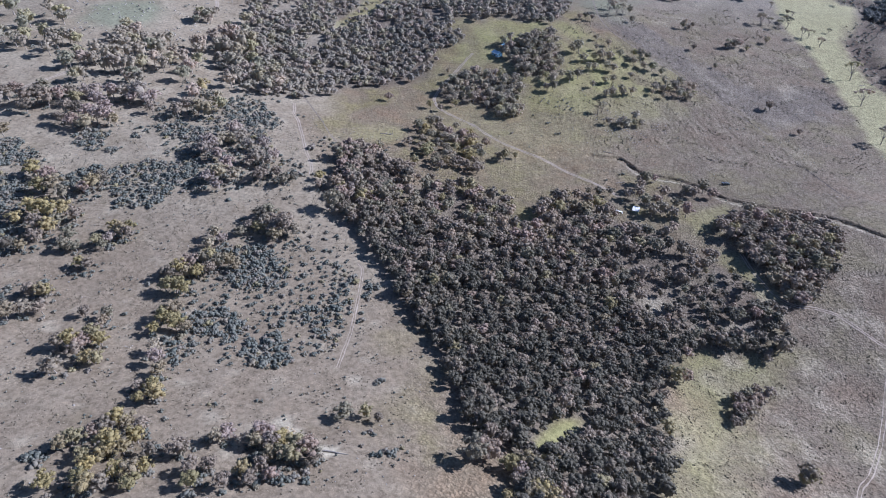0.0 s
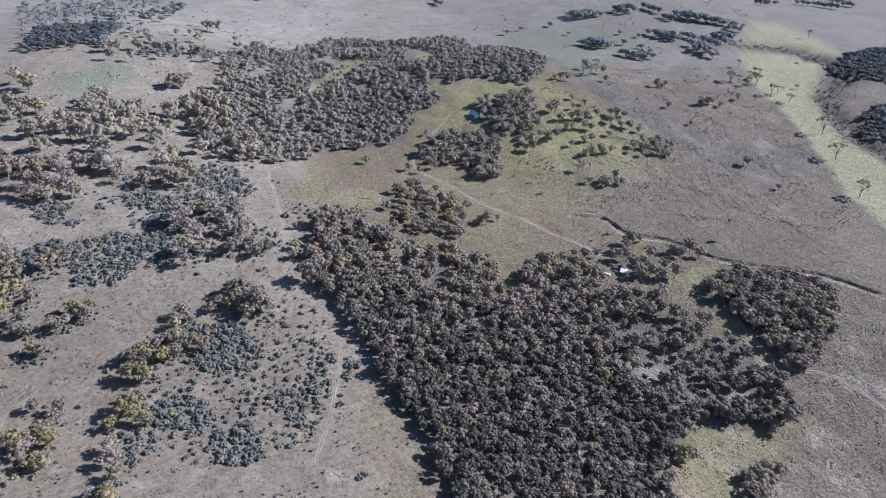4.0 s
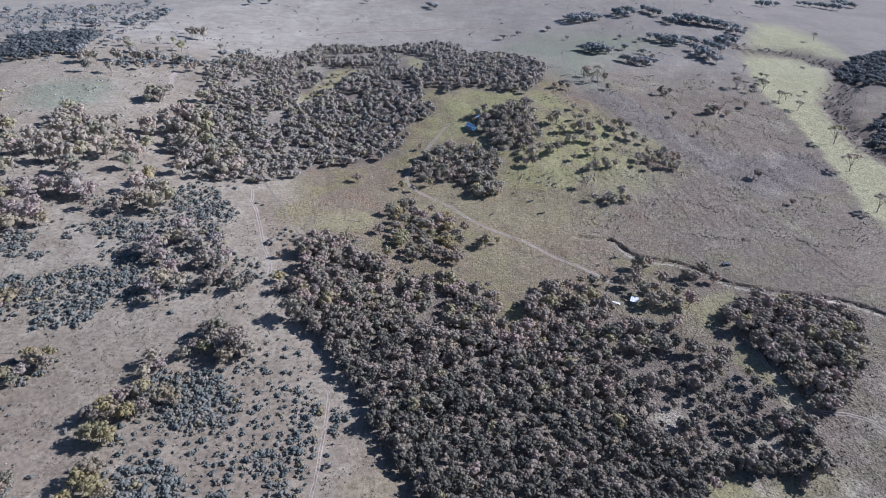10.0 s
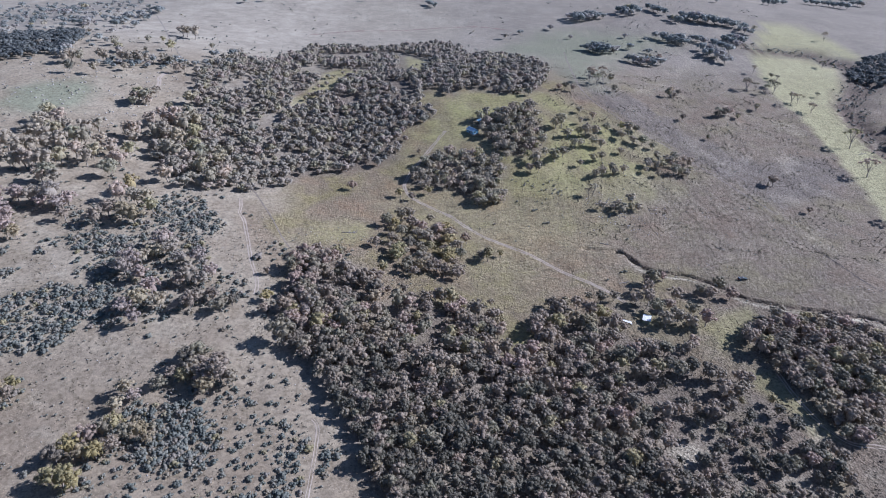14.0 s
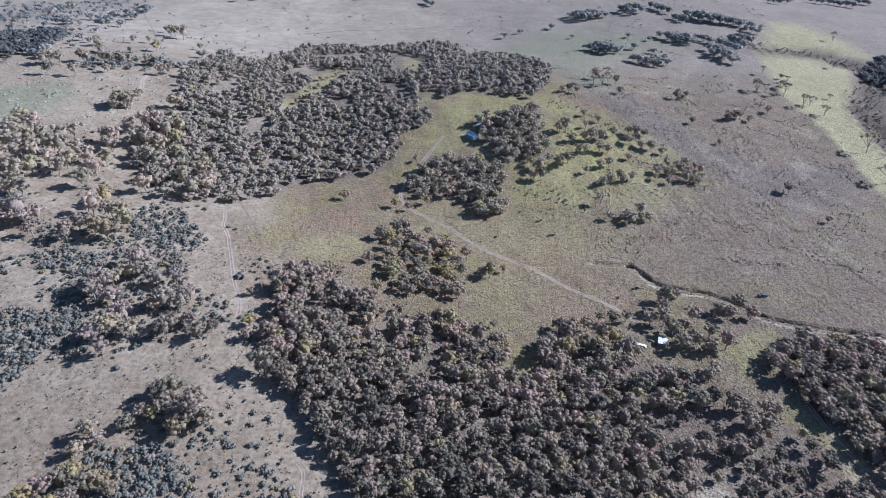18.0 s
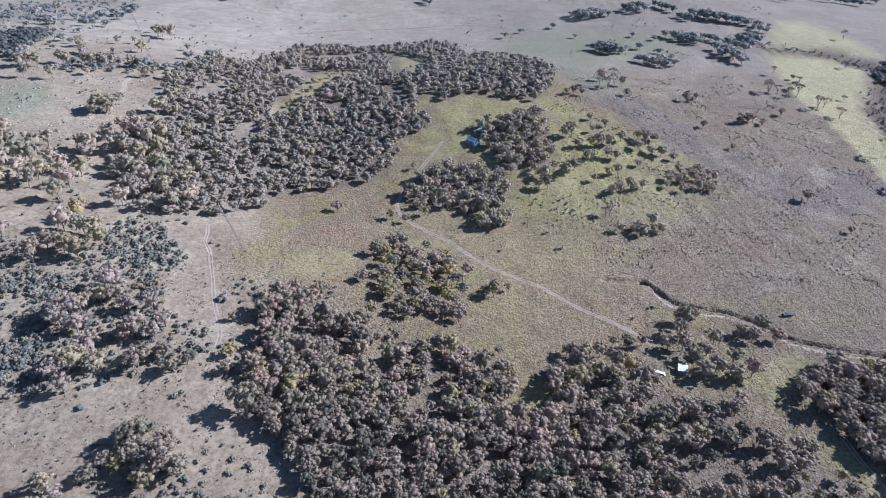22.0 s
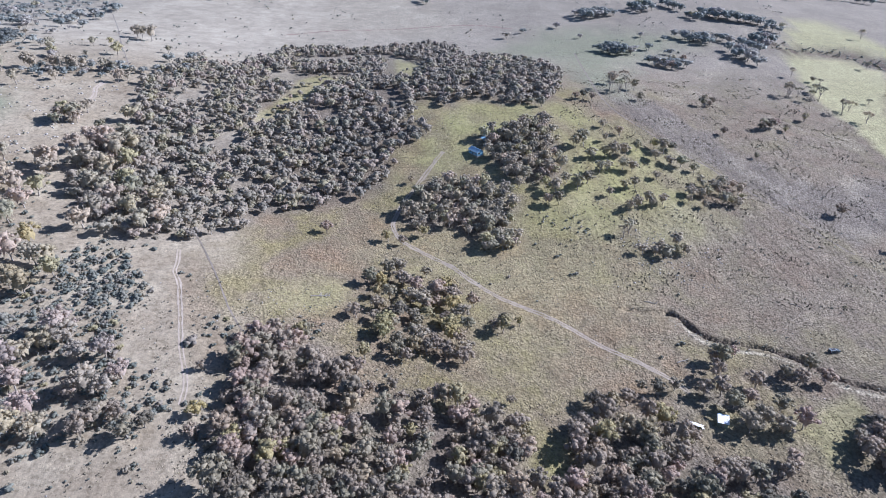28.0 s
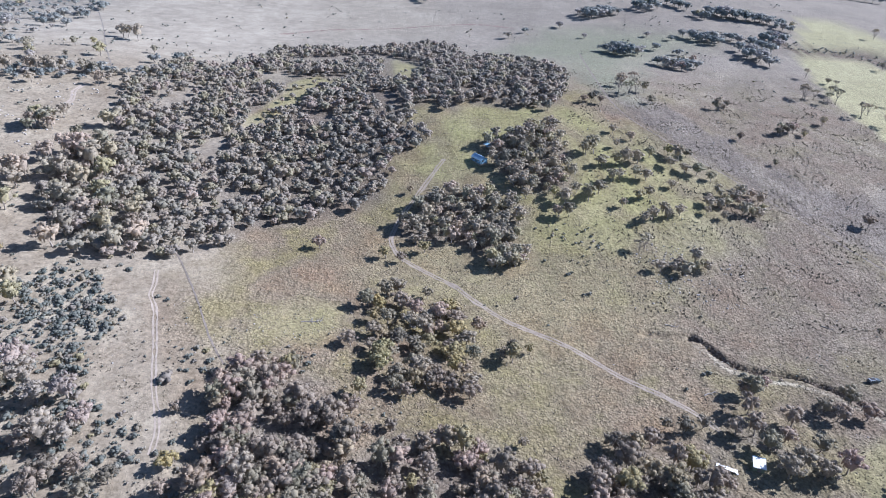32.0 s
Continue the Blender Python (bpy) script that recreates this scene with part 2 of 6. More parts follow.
LINE['rill_b'] = [(207.3, 374), (212.8, 357.2), (216.5, 338.7), (220.3, 328)]
LINE['spill'] = [(-53.5, 122), (-50.2, 116.7), (-44.5, 112.6), (-37.8, 111.3)]
LINE['far_fence'] = [(-321, 788), (-283, 713), (-244, 632), (-212, 569)]
LINE['far_track'] = [(-147, 762), (-107, 793), (-55, 807), (6, 826), (42, 826), (74, 808)]
LINE['gully_head'] = [(72.7, 351.7), (79.5, 350.3), (90, 351)]
LINE['creek_far'] = [(310.6, 743.3), (338.5, 735.1), (371.8, 726.3), (385.5, 704), (400, 688.2), (385.1, 636.4), (346.7, 591.7), (333.2, 539.2),
    (332.4, 503.5), (345.3, 480), (349.8, 447)]

# single trees: x, y, width of the crown
STAND = {}
STAND['lone'] = [(-56, 392, 6), (20, 337, 6), (16, 333, 5), (225, 412, 5), (-248, 679, 9), (-261, 694, 6), (252, 559, 6), (178, 560, 6), (184, 562,
    5), (216, 537, 8), (208, 533, 6), (228, 538, 5), (-19, 440, 4), (-28, 389, 6), (-21, 387, 5), (-12, 395, 6), (-22, 412, 3), (-44, 438, 3), (-129,
    389, 7), (-181, 458, 7), (-204, 461, 8), (-202, 470, 6), (-80, 293, 4), (95, 313, 8), (135, 200, 9), (114, 200, 8)]
STAND['flat'] = [(303, 508, 10), (293, 466, 11), (281, 410, 9), (289, 578, 8), (298, 585, 7), (301, 566, 8), (287, 606, 7), (276, 599, 6), (261, 602,
    8), (288, 654, 6), (370, 684, 6), (419, 778, 7), (324, 603, 4), (302, 634, 5), (289, 620, 5)]
STAND['orchard'] = [(95, 503, 5), (104, 496, 5), (79, 479, 8), (74, 477, 7), (81, 468, 7), (89, 471, 6), (94, 472, 7), (102, 474, 7), (110, 481, 6),
    (122, 486, 6), (127, 482, 7), (133, 487, 6), (120, 474, 6), (127, 471, 6), (133, 470, 7), (140, 467, 5), (83, 455, 6), (88, 458, 6), (97, 460, 6),
    (102, 459, 6), (115, 455, 5), (100, 445, 5), (94, 442, 5), (74, 444, 7), (68, 438, 7), (56, 435, 7), (51, 425, 6), (63, 444, 6), (97, 428, 6),
    (105, 429, 5)]
STAND['orchard_1'] = [(112, 433, 6), (104, 434, 5), (84, 435, 4), (135, 434, 4), (92, 425, 5), (93, 487, 4), (127, 437, 4), (37, 437, 5), (32, 432,
    5), (42, 445, 6), (56, 425, 6), (51, 439, 5)]
STAND['slope'] = [(87, 406, 6), (84, 403, 5), (180, 560, 6), (189, 568, 5), (215, 536, 7), (210, 534, 6), (222, 541, 7), (226, 535, 4), (250, 557, 4),
    (176, 517, 5), (215, 442, 7), (188, 493, 4), (91, 544, 6), (86, 541, 5), (96, 541, 5), (115, 568, 8), (120, 564, 8), (127, 569, 8), (134, 575, 6),
    (121, 583, 8), (132, 594, 7), (132, 553, 6), (188, 653, 8), (182, 657, 6), (177, 663, 6), (204, 674, 6), (290, 618, 7), (262, 607, 8), (270, 606,
    6), (301, 644, 5)]
STAND['shed'] = [(100, 322, 9), (97, 322, 6), (106, 325, 6), (132, 318, 9), (121, 315, 8), (124, 311, 8), (135, 312, 8), (93, 304, 9), (87, 304, 8),
    (95, 298, 9), (102, 302, 8), (107, 308, 9), (102, 292, 9), (111, 298, 8), (96, 288, 10), (107, 288, 9), (115, 290, 9), (77, 306, 6), (70, 304, 7),
    (65, 306, 5), (58, 298, 9), (52, 296, 8), (48, 290, 10), (46, 296, 8), (41, 285, 9), (46, 282, 10), (54, 286, 10), (63, 292, 9), (67, 289, 10),
    (71, 283, 9)]
STAND['shed_1'] = [(61, 283, 10), (45, 298, 7), (18, 295, 4), (60, 276, 8)]
STAND['clump_mid_edge'] = [(19, 332, 7), (26, 337, 4), (-57, 306, 9), (-62, 308, 8), (-65, 304, 9), (-69, 301, 8), (-52, 315, 7), (-54, 309, 8), (-70,
    297, 7), (-44, 293, 9), (-39, 294, 9), (-33, 288, 9), (-33, 301, 7), (-28, 293, 4), (-21, 296, 5), (-31, 309, 6), (-19, 287, 5)]
STAND['south'] = [(-36, 127, 7), (-30, 129, 5), (-26, 127, 4), (81, 173, 8), (85, 175, 6), (78, 175, 5), (74, 163, 5), (112, 132, 8), (115, 133, 6),
    (131, 198, 10), (110, 198, 9), (106, 199, 8), (4, 116, 9), (9, 118, 8), (7, 120, 7), (-45, 106, 9), (-42, 108, 8), (112, 131, 6)]
STAND['far'] = [(154, 850, 9), (166, 855, 9), (177, 859, 8), (186, 862, 7), (220, 875, 8), (233, 884, 9), (261, 894, 8), (265, 881, 8), (291, 847, 9),
    (300, 842, 10), (309, 838, 10), (318, 834, 9), (328, 825, 8), (337, 821, 8), (271, 840, 7), (233, 758, 8), (241, 751, 9), (251, 754, 7), (213,
    752, 5), (270, 754, 7), (268, 711, 9), (286, 728, 9), (267, 691, 10), (302, 746, 8), (313, 758, 8), (338, 796, 7), (354, 811, 6), (153, 703, 9),
    (163, 709, 8), (146, 702, 7)]
STAND['far_1'] = [(172, 710, 6), (188, 717, 6), (178, 663, 7), (188, 661, 7), (199, 668, 7), (203, 702, 5), (82, 789, 5), (119, 805, 6), (194, 766,
    5), (64, 767, 6), (135, 762, 4), (499, 1060, 8), (469, 1024, 8), (588, 1076, 8), (597, 1060, 9), (643, 1094, 8), (644, 1127, 8), (-19, 933, 7),
    (-253, 894, 6), (-231, 908, 6), (-337, 757, 7), (-331, 774, 7), (-314, 753, 6), (-329, 726, 7), (-325, 807, 7), (-353, 701, 7), (-353, 738, 6),
    (-323, 699, 6), (-307, 701, 6), (-294, 607, 6)]
STAND['far_2'] = [(-288, 543, 7), (-683, 1069, 8), (-662, 1095, 7), (-546, 956, 7), (-432, 807, 7), (-448, 878, 6), (-216, 550, 5), (-212, 557, 5),
    (-194, 593, 6), (-184, 608, 6), (-182, 620, 5), (566, 1087, 8), (-108, 943, 5), (376, 984, 6)]
STAND['hill_gum'] = [(-329, 428, 9.7), (-323, 435, 9.8), (-319, 405, 7.5), (-300, 385, 8.9), (-296, 436, 7.9), (-285, 428, 7.8), (-299, 414, 9.4),
    (-297, 404, 7.4), (-281, 423, 7.7), (-289, 381, 7.1), (-284, 388, 7.9), (-281, 378, 7.0), (-278, 393, 7.3), (-271, 391, 6.5), (-267, 394, 7.3),
    (-261, 393, 7.3), (-263, 383, 7.1), (-263, 373, 7.0), (-255, 392, 6.5), (-235, 408, 8.2), (-235, 419, 7.6), (-226, 414, 8.3), (-234, 394, 7.3),
    (-227, 393, 8.0), (-222, 400, 7.4), (-218, 407, 7.5), (-236, 378, 7.1), (-244, 371, 6.9), (-237, 364, 7.5), (-232, 367, 6.9)]
STAND['hill_gum_1'] = [(-227, 372, 7.7), (-222, 376, 7.7), (-218, 381, 7.8), (-213, 387, 7.2), (-210, 396, 7.3), (-207, 407, 8.2), (-206, 415, 6.8),
    (-204, 395, 6.6), (-243, 359, 7.5), (-245, 356, 6.1), (-223, 359, 6.8), (-219, 363, 6.8), (-214, 361, 7.5), (-208, 363, 7.5), (-204, 369, 6.9),
    (-202, 380, 7.1), (-193, 372, 7.0), (-193, 380, 7.1), (-195, 395, 6.6), (-187, 389, 6.5), (-201, 352, 7.4), (-198, 349, 6.0), (-203, 349, 6.0),
    (-176, 364, 6.9), (-178, 378, 7.1), (-178, 389, 6.5), (-183, 407, 6.8), (-183, 416, 8.4), (-190, 415, 6.1), (-183, 433, 7.9)]
STAND['hill_gum_2'] = [(-178, 442, 8.0), (-171, 440, 8.8), (-164, 433, 8.7), (-165, 451, 7.3), (-159, 444, 7.3), (-169, 419, 8.5), (-174, 418, 6.9),
    (-160, 415, 7.6), (-155, 424, 7.8), (-153, 438, 6.4), (-161, 397, 8.1), (-154, 397, 7.4), (-149, 406, 7.5), (-150, 368, 7.6), (-149, 380, 7.1),
    (-147, 391, 7.3), (-144, 399, 7.4), (-135, 382, 7.9), (-132, 395, 7.4), (-129, 371, 7.0), (-124, 379, 7.1), (-231, 342, 6.5), (-229, 346, 5.9),
    (-203, 466, 6.7), (-198, 469, 6.7), (-197, 478, 4.3), (-253, 313, 6.7), (-250, 318, 6.2), (-241, 309, 6.7), (-238, 314, 6.8)]
STAND['hill_gum_3'] = [(-239, 324, 6.3), (-231, 312, 6.7), (-227, 317, 6.2), (-224, 322, 6.3), (-217, 317, 6.2), (-237, 302, 5.4), (-217, 304, 6.0),
    (-212, 306, 6.0), (-209, 294, 5.9), (-215, 296, 5.3), (-177, 318, 4.4), (-197, 248, 5.8), (-183, 236, 5.1), (-172, 250, 4.2), (-177, 242, 4.6),
    (-171, 222, 4.4), (-182, 213, 5.2), (-176, 217, 4.8), (-179, 206, 4.7), (-166, 202, 4.1), (-167, 209, 3.8), (-187, 198, 4.5), (-161, 203, 3.2),
    (-155, 208, 3.3), (-145, 215, 3.4), (-151, 206, 2.3), (-151, 193, 3.1), (-162, 174, 3.8), (-96, 271, 3.9), (-91, 265, 4.4)]
STAND['hill_gum_4'] = [(-103, 264, 4.9), (-102, 269, 4.4), (-111, 277, 4.5), (-88, 269, 3.3), (-162, 340, 6.5), (-153, 339, 6.5), (-148, 338, 5.9),
    (-161, 325, 6.3), (-154, 324, 6.3), (-147, 321, 6.9), (-143, 332, 5.8), (-163, 318, 5.6), (-94, 236, 5.6), (-91, 239, 5.6), (-86, 231, 7.0), (-81,
    229, 7.0), (-77, 229, 5.0), (-93, 228, 4.0), (-97, 229, 3.5), (-100, 225, 3.4), (-84, 224, 4.9), (-83, 236, 4.1), (-113, 201, 4.1), (-109, 204,
    4.2), (-107, 206, 4.2), (-102, 202, 3.7), (-105, 198, 3.6), (-119, 193, 4.0), (-117, 185, 3.5), (-158, 162, 4.4)]
STAND['hill_gum_5'] = [(-153, 165, 3.6), (-136, 146, 3.4), (-129, 148, 3.8), (-128, 153, 3.9), (-129, 156, 3.5), (-128, 144, 3.0), (-120, 142, 3.3),
    (-130, 135, 5.0), (-129, 166, 2.8), (-129, 162, 2.8), (-138, 166, 2.8), (-100, 130, 2.4), (-99, 110, 3.4), (-90, 111, 2.8), (-92, 106, 3.0), (-104,
    105, 3.6), (-101, 108, 2.5), (-99, 99, 2.3), (-89, 90, 2.5), (-76, 104, 3.6), (-75, 104, 2.7), (-83, 102, 2.7), (-70, 98, 2.6), (-65, 99, 2.3),
    (-60, 94, 2.5), (-54, 97, 2.6), (-42, 108, 4.0), (-40, 106, 3.0), (-51, 105, 2.7), (-53, 101, 2.4)]
STAND['hill_gum_6'] = [(-49, 98, 2.3), (-274, 523, 6.5), (-267, 523, 6.5), (-276, 518, 5.7), (-257, 536, 7.4), (-254, 535, 5.2), (-244, 538, 6.0),
    (-240, 537, 5.9), (-236, 540, 6.7), (-232, 541, 6.0), (-232, 550, 3.8), (-218, 546, 5.3), (-212, 546, 5.3), (-247, 503, 6.2), (-263, 500, 5.5),
    (-233, 518, 4.3), (-201, 527, 5.1), (-198, 534, 3.7), (-173, 476, 7.3), (-204, 464, 5.7), (-199, 465, 6.4), (-196, 464, 4.5), (-204, 458, 3.8),
    (-251, 677, 7.8), (-237, 670, 8.7), (-274, 589, 5.8), (-261, 570, 4.8), (-259, 620, 3.5), (-250, 629, 3.6), (-230, 594, 6.7)]
STAND['hill_gum_7'] = [(-243, 578, 2.4), (-207, 625, 3.6), (-66, 270, 6.1), (-60, 259, 3.8), (-64, 262, 4.5), (-65, 252, 7.4), (-57, 252, 4.3),
    (-64, 280, 4.5), (-74, 267, 2.8)]
STAND['hill_mauve'] = [(-254, 306, 6.6), (-215, 324, 6.9), (-213, 328, 7.0), (-206, 317, 6.8), (-199, 312, 6.1), (-203, 328, 7.0), (-198, 330, 6.4),
    (-192, 327, 5.1), (-189, 331, 8.3), (-182, 331, 5.8), (-184, 326, 5.7), (-205, 304, 6.6), (-199, 300, 6.0), (-194, 302, 6.0), (-201, 293, 6.4),
    (-134, 285, 6.9), (-132, 290, 5.8), (-135, 281, 5.7), (-127, 278, 5.1), (-125, 258, 5.4), (-121, 263, 6.5), (-119, 269, 5.5), (-114, 263, 4.9),
    (-120, 253, 4.2), (-126, 302, 7.8), (-121, 299, 6.5), (-127, 295, 5.3), (-109, 294, 5.3), (-108, 279, 6.2), (-103, 279, 5.1)]
STAND['hill_mauve_1'] = [(-101, 286, 4.6), (-116, 292, 5.3), (-151, 211, 3.3), (-109, 220, 3.9), (-106, 218, 2.9), (-110, 215, 3.4), (-86, 228,
    5.0), (-91, 232, 5.0), (-105, 150, 3.4), (-102, 144, 3.7), (-66, 112, 3.1), (-68, 110, 2.5), (-56, 113, 4.4), (-57, 110, 3.1), (-53, 110, 3.1),
    (-60, 110, 2.2), (-58, 274, 6.2), (-59, 269, 4.7)]
STAND['hill_gold'] = [(-189, 301, 4.2), (-234, 277, 6.8), (-161, 350, 6.0), (-204, 250, 5.8), (-195, 238, 7.1), (-189, 240, 6.6), (-175, 245, 6.2),
    (-190, 223, 5.9), (-181, 222, 6.8), (-177, 225, 5.9), (-192, 215, 4.8), (-177, 212, 5.7), (-181, 199, 3.6), (-148, 215, 4.3), (-152, 218, 3.4),
    (-146, 220, 2.9), (-155, 194, 2.7), (-158, 173, 3.7), (-157, 175, 2.9), (-108, 195, 3.6), (-116, 197, 4.5), (-112, 195, 3.6), (-113, 185, 5.2),
    (-109, 184, 4.3), (-99, 204, 3.7), (-95, 202, 2.8), (-108, 171, 5.4), (-104, 164, 5.2), (-109, 167, 4.1), (-110, 160, 2.8)]
STAND['hill_gold_1'] = [(-101, 163, 3.2), (-161, 158, 4.3), (-133, 149, 4.5), (-124, 151, 3.8), (-124, 142, 3.3), (-98, 139, 2.9), (-96, 130, 3.1),
    (-93, 126, 4.1), (-98, 124, 2.0), (-97, 113, 3.8), (-94, 113, 3.2), (-89, 107, 3.4), (-107, 102, 2.7), (-94, 103, 4.2), (-94, 100, 2.9), (-95, 95,
    2.9), (-90, 102, 2.7), (-95, 91, 3.1), (-102, 89, 3.6), (-92, 89, 3.3), (-84, 95, 3.7), (-87, 94, 2.8), (-82, 97, 2.3), (-68, 93, 2.8), (-57, 99,
    2.6), (-82, 91, 2.8), (-50, 111, 3.7), (-76, 275, 3.3), (-62, 284, 3.1)]

# single bushes: x, y, width
BUSHES = {}
BUSHES['pasture'] = [(55.3, 373.3, 2.6), (52.8, 372.4, 2), (25.1, 368.6, 2), (48.5, 384.7, 2.2), (50.5, 386.3, 1.6), (16.7, 363, 1.2), (11.6, 362.7,
    1.2), (65.7, 405.1, 2), (63.9, 411.5, 1.6), (54.7, 393.2, 1.6), (58.4, 392.1, 1.4), (67.2, 407.2, 1.6), (50.7, 410, 1.6), (35.2, 353.3, 1.2),
    (57.9, 413, 1.6), (48.6, 415, 1.6), (39, 415.5, 1.6), (78.2, 323.5, 1.6), (89.3, 331.8, 2.4), (87, 331.1, 1.6), (98.1, 363.4, 2), (101.6, 331.6,
    2.4), (104.6, 324.8, 2), (98.5, 324.5, 1.8), (130.6, 369.2, 1.2), (172.8, 363.2, 2), (181.2, 408.6, 1.4), (187, 411.5, 1.2)]
BUSHES['west'] = [(-86.7, 304.9, 5.5), (-87.6, 303.8, 3.4), (-83.8, 315.7, 2.6), (-82.6, 319.8, 2.4), (-79.8, 319.3, 2.6), (-82.6, 309.6, 2), (-80.1,
    304.6, 2.4), (-84.7, 313.4, 1.6), (-77.3, 314.8, 2.6), (-78.1, 310.7, 2.4), (-74.9, 310.1, 3), (-77.5, 282.5, 2), (-98.9, 320.3, 1.2), (-91.8,
    321.7, 1), (-100.6, 308, 1), (-103.7, 344.7, 2), (-100, 343.5, 2), (-84.3, 309.6, 1.6), (-81.6, 314, 1.8), (-80.3, 278.5, 2), (-53.1, 319.9, 2.2),
    (-48.6, 319.5, 2.4), (-49.6, 315.2, 1.8), (-47.5, 323.9, 1.6), (-23.3, 301.7, 1.6), (-56.1, 326.5, 1.6)]
BUSHES['rise'] = [(-40.4, 182.5, 3.2), (-41.6, 180.8, 2), (-28.1, 148.6, 3.4), (-29.2, 147.1, 2.4), (-29.1, 121.1, 1.6), (-27.7, 122.5, 2), (-26.3,
    121.1, 1.8), (-29, 115.4, 1.6), (-21.9, 114.3, 2.4), (-23.3, 112.5, 2.6), (-20.1, 113.1, 2.8), (-19.1, 114.8, 2), (-25.2, 112.2, 2), (-17.3,
    116.4, 1.6), (-15.8, 115, 1.4), (-64.4, 130.8, 1.6), (-62.9, 130.5, 1.8), (-77.6, 126.3, 2), (-75.7, 127.2, 1.8), (-87.5, 255.1, 2.6), (-86,
    256.4, 2.4), (-112.9, 247.9, 3), (-110, 116.9, 1), (-102.8, 116, 1), (-44.2, 117.7, 1), (-42, 115.5, 1), (-38.3, 137.3, 1.2), (-22.6, 128.8, 1),
    (-91.9, 112.4, 1.2), (-65.3, 118.9, 1.2), (-18.4, 179.9, 1.6), (-16.8, 182.1, 1.4), (-31.3, 195.8, 1.4)]

# ---------------------------------------------------------------- materials
def material(name):
    m = bpy.data.materials.new(name)
    m.use_nodes = True
    m.node_tree.nodes.clear()
    out = m.node_tree.nodes.new("ShaderNodeOutputMaterial")
    bsdf = m.node_tree.nodes.new("ShaderNodeBsdfPrincipled")
    m.node_tree.links.new(bsdf.outputs["BSDF"], out.inputs["Surface"])
    bsdf.inputs["Specular IOR Level"].default_value = 0.25
    return m, m.node_tree.nodes, m.node_tree.links, bsdf


def rgb(c):
    return (c[0], c[1], c[2], 1.0)


def noise_node(nodes, links, where, scale, detail=3.0, rough=0.55):
    n = nodes.new("ShaderNodeTexNoise")
    n.inputs["Scale"].default_value = scale
    n.inputs["Detail"].default_value = detail
    n.inputs["Roughness"].default_value = rough
    links.new(where, n.inputs["Vector"])
    return n.outputs["Fac"]


def ramp_node(nodes, links, fac, stops):
    r = nodes.new("ShaderNodeValToRGB")
    while len(r.color_ramp.elements) < len(stops):
        r.color_ramp.elements.new(0.5)
    for e, (at, c) in zip(r.color_ramp.elements, stops):
        e.position, e.color = at, rgb(c)
    links.new(fac, r.inputs["Fac"])
    return r.outputs["Color"]


def mix_node(nodes, links, fac, a, b, blend="MIX"):
    m = nodes.new("ShaderNodeMix")
    m.data_type, m.blend_type = "RGBA", blend
    for value, at in ((fac, 0), (a, 6), (b, 7)):
        if isinstance(value, (int, float)):
            m.inputs[at].default_value = value
        elif isinstance(value, tuple):
            m.inputs[at].default_value = rgb(value)
        else:
            links.new(value, m.inputs[at])
    return m.outputs[2]


def math_node(nodes, links, op, a, b=0.0, clamp=False):
    """One sum or product of two values."""
    m = nodes.new("ShaderNodeMath")
    m.operation, m.use_clamp = op, clamp
    for value, at in ((a, 0), (b, 1)):
        if isinstance(value, (int, float)):
            m.inputs[at].default_value = value
        else:
            links.new(value, m.inputs[at])
    return m.outputs[0]


def grainy(name, low, high, scale, rough=0.9, bump=0.0, metal=0.0, coarse=0.15):
    """A surface that varies between two colours at two sizes of grain."""
    m, nodes, links, bsdf = material(name)
    where = nodes.new("ShaderNodeTexCoord").outputs["Object"]
    fine = noise_node(nodes, links, where, scale)
    broad = noise_node(nodes, links, where, scale * coarse, 2.0)
    both = math_node(nodes, links, "ADD", math_node(nodes, links, "MULTIPLY", fine, 0.6), math_node(nodes, links, "MULTIPLY", broad, 0.4))
    links.new(ramp_node(nodes, links, both, [(0.32, low), (0.68, high)]), bsdf.inputs["Base Color"])
    bsdf.inputs["Roughness"].default_value = rough
    bsdf.inputs["Metallic"].default_value = metal
    if bump:
        b = nodes.new("ShaderNodeBump")
        b.inputs["Strength"].default_value, b.inputs["Distance"].default_value = bump, 0.05
        links.new(fine, b.inputs["Height"])
        links.new(b.outputs["Normal"], bsdf.inputs["Normal"])
    return m


